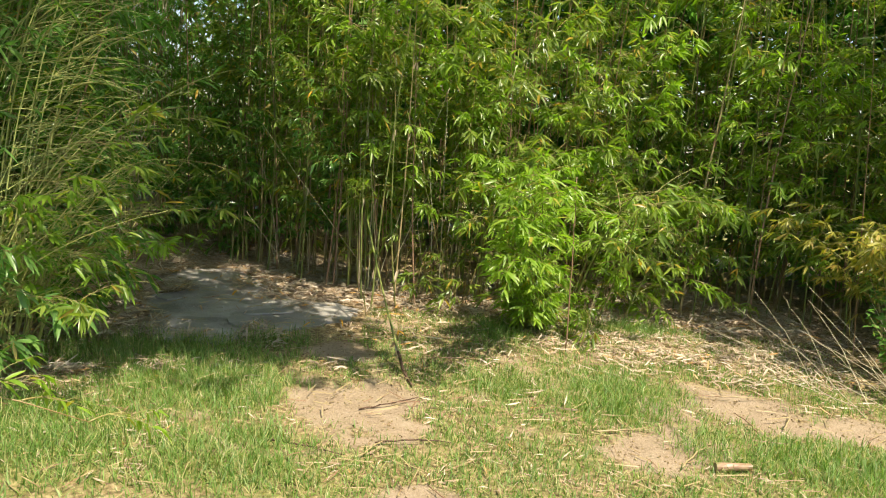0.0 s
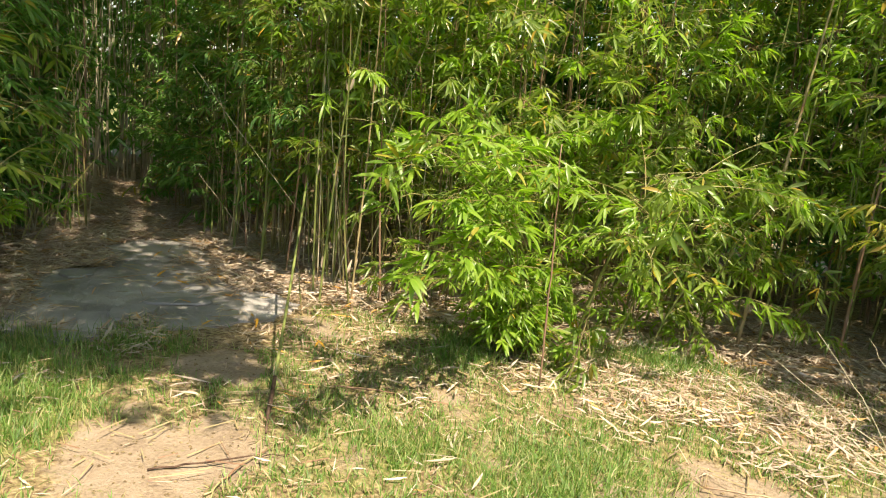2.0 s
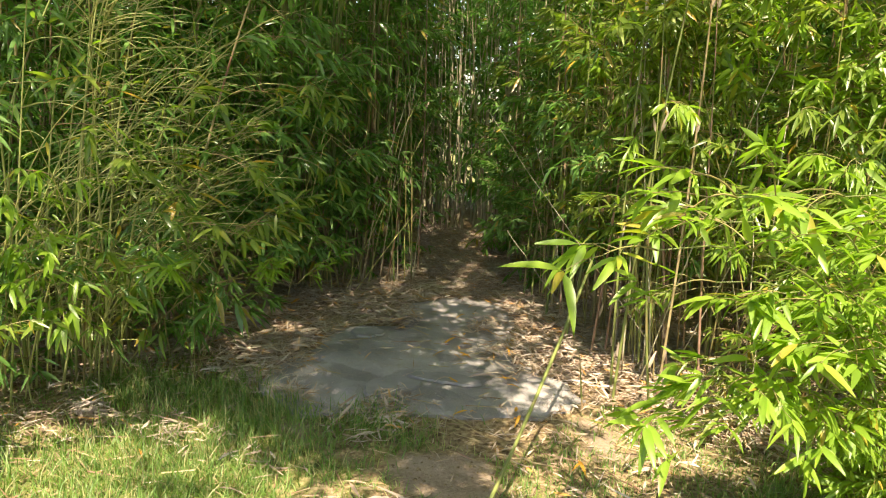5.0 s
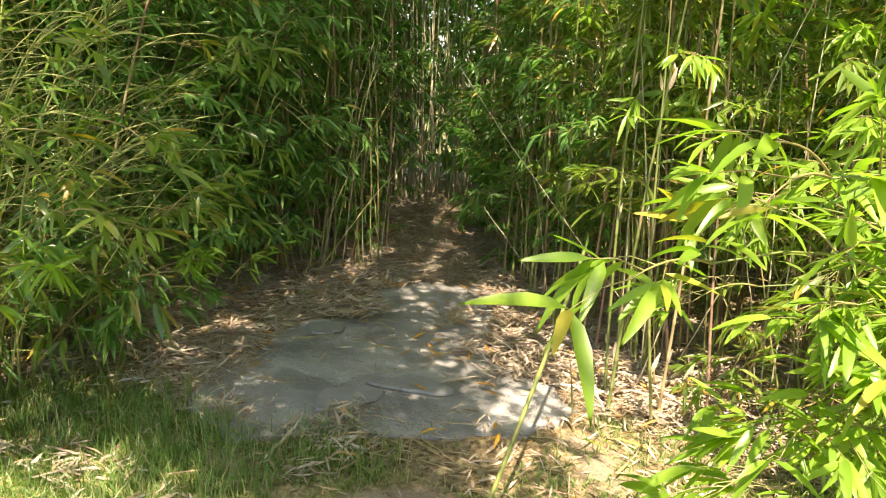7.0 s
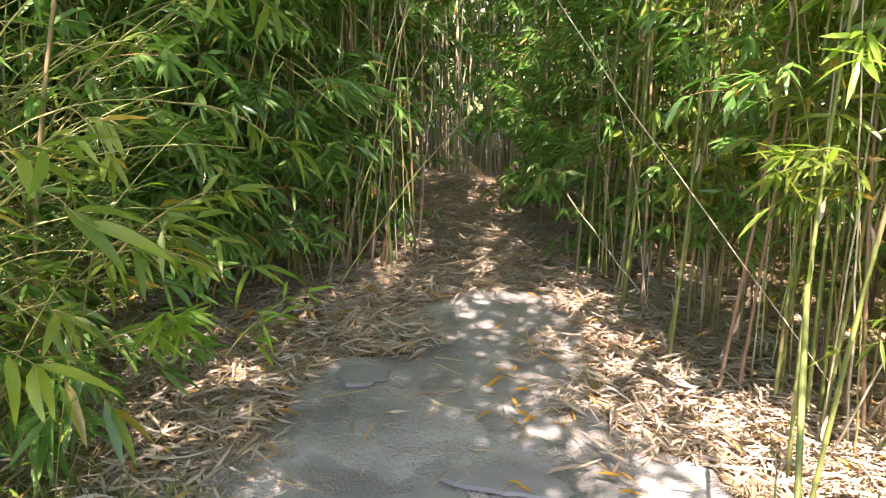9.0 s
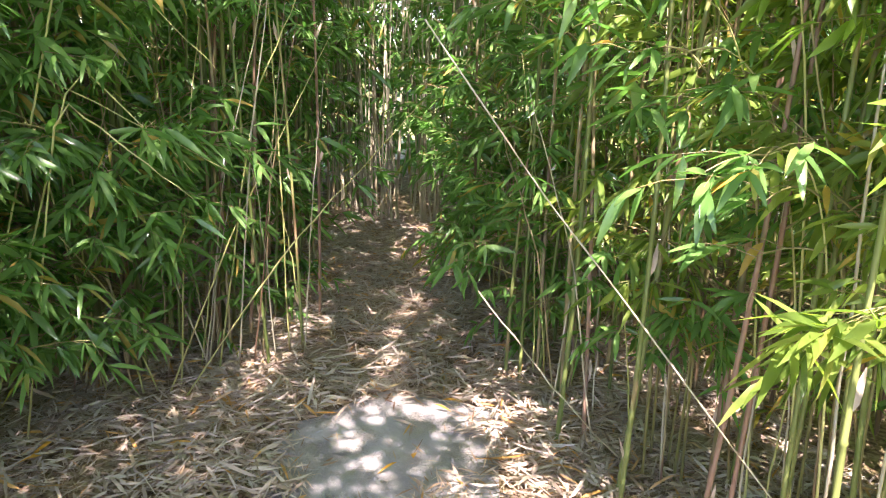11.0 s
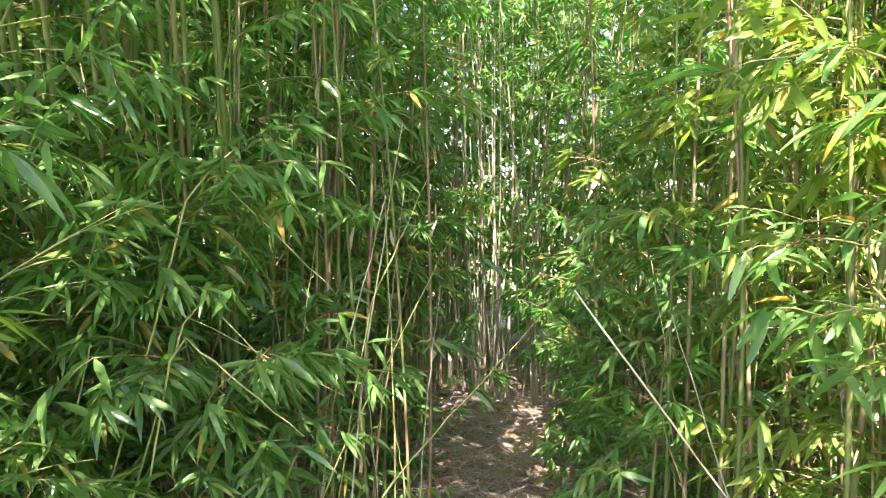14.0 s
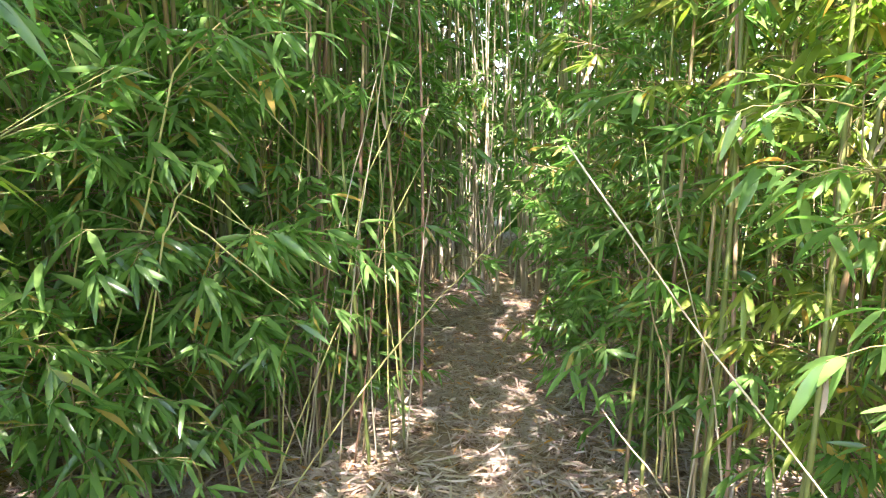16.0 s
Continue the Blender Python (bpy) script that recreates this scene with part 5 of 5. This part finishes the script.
def build_litter():
    r = np.random.default_rng(72)
    n = 240000
    x, y = r.uniform(-5.2, 4.2, n), r.uniform(3.0, 10.2, n)
    dirt, turf = covers(x, y)
    rate = np.clip(1.0 - turf * 0.95 - dirt * 0.95, 0, 1)
    rate *= np.where(inside(SLAB_LINE, x, y), 0.02 + 0.95 * np.clip(1 - edge_distance(SLAB_LINE, x, y) / (0.13 + 0.26 * wobble(x, y, 0.6, 44)).clip(0.03), 0, 1), 1.0)
    rate *= np.where((x < -1.2) | (y > 6.3) | (spots(x, y, [(2.3, 5.8, 1.1, 0.5)]) > 0), 1.0, 0.14)
    rate *= np.where(inside(LEFT, x, y) & (edge_distance(LEFT, x, y) > 1.0), 0.0, 1.0) * np.where(inside(RIGHT, x, y) & (edge_distance(RIGHT, x, y) > 1.0), 0.0, 1.0)
    ok = rate > r.uniform(0, 1, n)
    x, y = x[ok], y[ok]
    k = len(x)
    a = r.uniform(0, 6.283, k)
    g = Geo()
    z = ground_height(x, y) + r.uniform(0.004, 0.028, k) + np.where(inside(SLAB_LINE, x, y), 0.026, 0.0)
    ln = r.uniform(0.03, 0.11, k)
    way = np.stack([np.cos(a), np.sin(a), r.normal(0.02, 0.16, k)], -1) * ln[:, None]
    side = np.stack([-np.sin(a), np.cos(a), r.normal(0, 0.5, k)], -1) * (ln * r.uniform(0.022, 0.055, k))[:, None]
    base = np.stack([x, y, z], -1)
    mid = base + way * 0.45 + np.stack([0 * a, 0 * a, ln * r.uniform(-0.05, 0.09, k)], -1)
    i = (np.arange(k) * 4)[:, None]
    g.add(np.stack([base, mid + side, mid - side, base + way], 1).reshape(-1, 3), np.concatenate([i + (0, 1, 2), i + (1, 3, 2)]))
    tagged(new("leaf_litter", g.mesh("leaf_litter", [LITTER])), "thick litter of dry tan bamboo leaves", "leaf litter", kind="stuff")


def build_straw():
    """Loose straw and thin dead stems strewn over lawn and bare earth, and crumbs of earth."""
    r = np.random.default_rng(73)
    n = 1500
    x, y = r.uniform(-2.6, 3.6, n), r.uniform(2.2, 6.6, n)
    ok = ~inside(LEFT, x, y) & ~inside(RIGHT, x, y) & (r.uniform(0, 1, n) < 0.45 + 0.4 * wobble(x, y, 1.1, 77))
    x, y = x[ok], y[ok]
    k = len(x)
    a, ln = r.uniform(0, 6.283, k), r.uniform(0.05, 0.2, k)
    z = ground_height(x, y) + r.uniform(0.012, 0.035, k) + np.where(inside(SLAB_LINE, x, y), 0.02, 0.0)
    base = np.stack([x, y, z], -1)
    way = np.stack([np.cos(a), np.sin(a), r.normal(0, 0.06, k)], -1) * ln[:, None]
    side = np.stack([-np.sin(a), np.cos(a), 0 * a], -1) * r.uniform(0.0014, 0.0032, k)[:, None]
    up = np.array((0, 0, 0.004))
    i = (np.arange(k) * 6)[:, None]
    g = Geo()
    g.add(np.stack([base - side, base + side, base + up, base + way - side, base + way + side, base + way + up], 1).reshape(-1, 3), np.concatenate([i + t for t in ((0, 3, 5), (0, 5, 2), (1, 2, 5), (1, 5, 4))]))
    tagged(new("straw", g.mesh("straw", [CULM_TAN])), "loose pale straw strewn over lawn and bare earth", "straw", kind="stuff")
    n = 5000
    x, y = r.uniform(-1.2, 3.4, n), r.uniform(2.6, 5.6, n)
    ok = covers(x, y)[0] > r.uniform(0.1, 1.0, n)
    x, y = x[ok], y[ok]
    k = len(x)
    size = r.uniform(0.003, 0.011, k) ** 1.0
    c = np.stack([x, y, ground_height(x, y) + size * 0.3], -1)
    ring = np.array([(1, 0, 0), (0, 1, 0), (-1, 0, 0), (0, -1, 0), (0, 0, 0.8)])
    v = c[:, None] + ring[None] * size[:, None, None] * r.uniform(0.6, 1.3, (k, 5, 1))
    i = (np.arange(k) * 5)[:, None]
    g = Geo()
    g.add(v.reshape(-1, 3), np.concatenate([i + t for t in ((0, 1, 4), (1, 2, 4), (2, 3, 4), (3, 0, 4))]))
    tagged(new("earth_crumbs", g.mesh("earth_crumbs", [EARTH], False)), "crumbs of dry earth on the bare patches", "earth", kind="stuff")


def build_strips():
    """The long dead leaves and sheaths that lie on top of the litter."""
    r = np.random.default_rng(74)
    n = 130000
    x, y = r.uniform(-5.2, 3.6, n), r.uniform(4.2, 10.2, n)
    dirt, turf = covers(x, y)
    rate = np.clip(1.0 - turf - dirt, 0, 1)
    rate *= np.where(inside(SLAB_LINE, x, y), 0.01 + 0.6 * np.clip(1 - edge_distance(SLAB_LINE, x, y) / (0.1 + 0.26 * wobble(x, y, 0.6, 44)).clip(0.02), 0, 1), 1.0)
    rate *= np.where((x < -1.0) | (y > 6.4), 1.0, np.where(spots(x, y, [(2.3, 5.35, 1.1, 0.6), (0.95, 5.7, 0.35, 0.25)]) > 0.1, 0.26, 0.06))
    rate *= np.where(inside(LEFT, x, y) & (edge_distance(LEFT, x, y) > 0.9), 0.0, 1.0) * np.where(inside(RIGHT, x, y) & (edge_distance(RIGHT, x, y) > 0.9), 0.0, 1.0)
    ok = rate * (0.75 + 0.35 * wobble(x, y, 0.8, 79)) > r.uniform(0, 1, n)
    x, y = x[ok], y[ok]
    k = len(x)
    a = r.uniform(0, 6.283, k)
    ln = r.uniform(0.055, 0.11, k) + r.exponential(0.028, k).clip(0, 0.15)
    tilt = r.normal(0.0, 0.14, k)
    way = np.stack([np.cos(a), np.sin(a), tilt], -1) * ln[:, None]
    roll = r.normal(0, 0.45, k)
    side = np.stack([-np.sin(a) * np.cos(roll), np.cos(a) * np.cos(roll), np.sin(roll)], -1) * r.uniform(0.0028, 0.0068, k)[:, None]
    z = ground_height(x, y) + r.uniform(0.012, 0.045, k) + np.abs(tilt) * ln * 0.5 + np.where(inside(SLAB_LINE, x, y), 0.024, 0.0)
    mid = np.stack([x, y, z], -1)
    sag = np.stack([0 * a, 0 * a, ln * r.uniform(-0.07, 0.1, k)], -1)
    rows = [mid - way * 0.5 - sag, mid - way * 0.2 + side, mid - way * 0.2 - side, mid + way * 0.2 + side * 0.85, mid + way * 0.2 - side * 0.85, mid + way * 0.5 - sag]
    i = (np.arange(k) * 6)[:, None]
    g = Geo()
    g.add(np.stack(rows, 1).reshape(-1, 3), np.concatenate([i + t for t in ((0, 1, 2), (1, 3, 4), (1, 4, 2), (3, 5, 4))]))
    tagged(new("dead_leaves", g.mesh("dead_leaves", [DEAD_LEAF], False)), "long pale dead bamboo leaves lying loose on the litter", "leaf litter", kind="stuff")


build_grass()
build_litter()
build_strips()
build_straw()
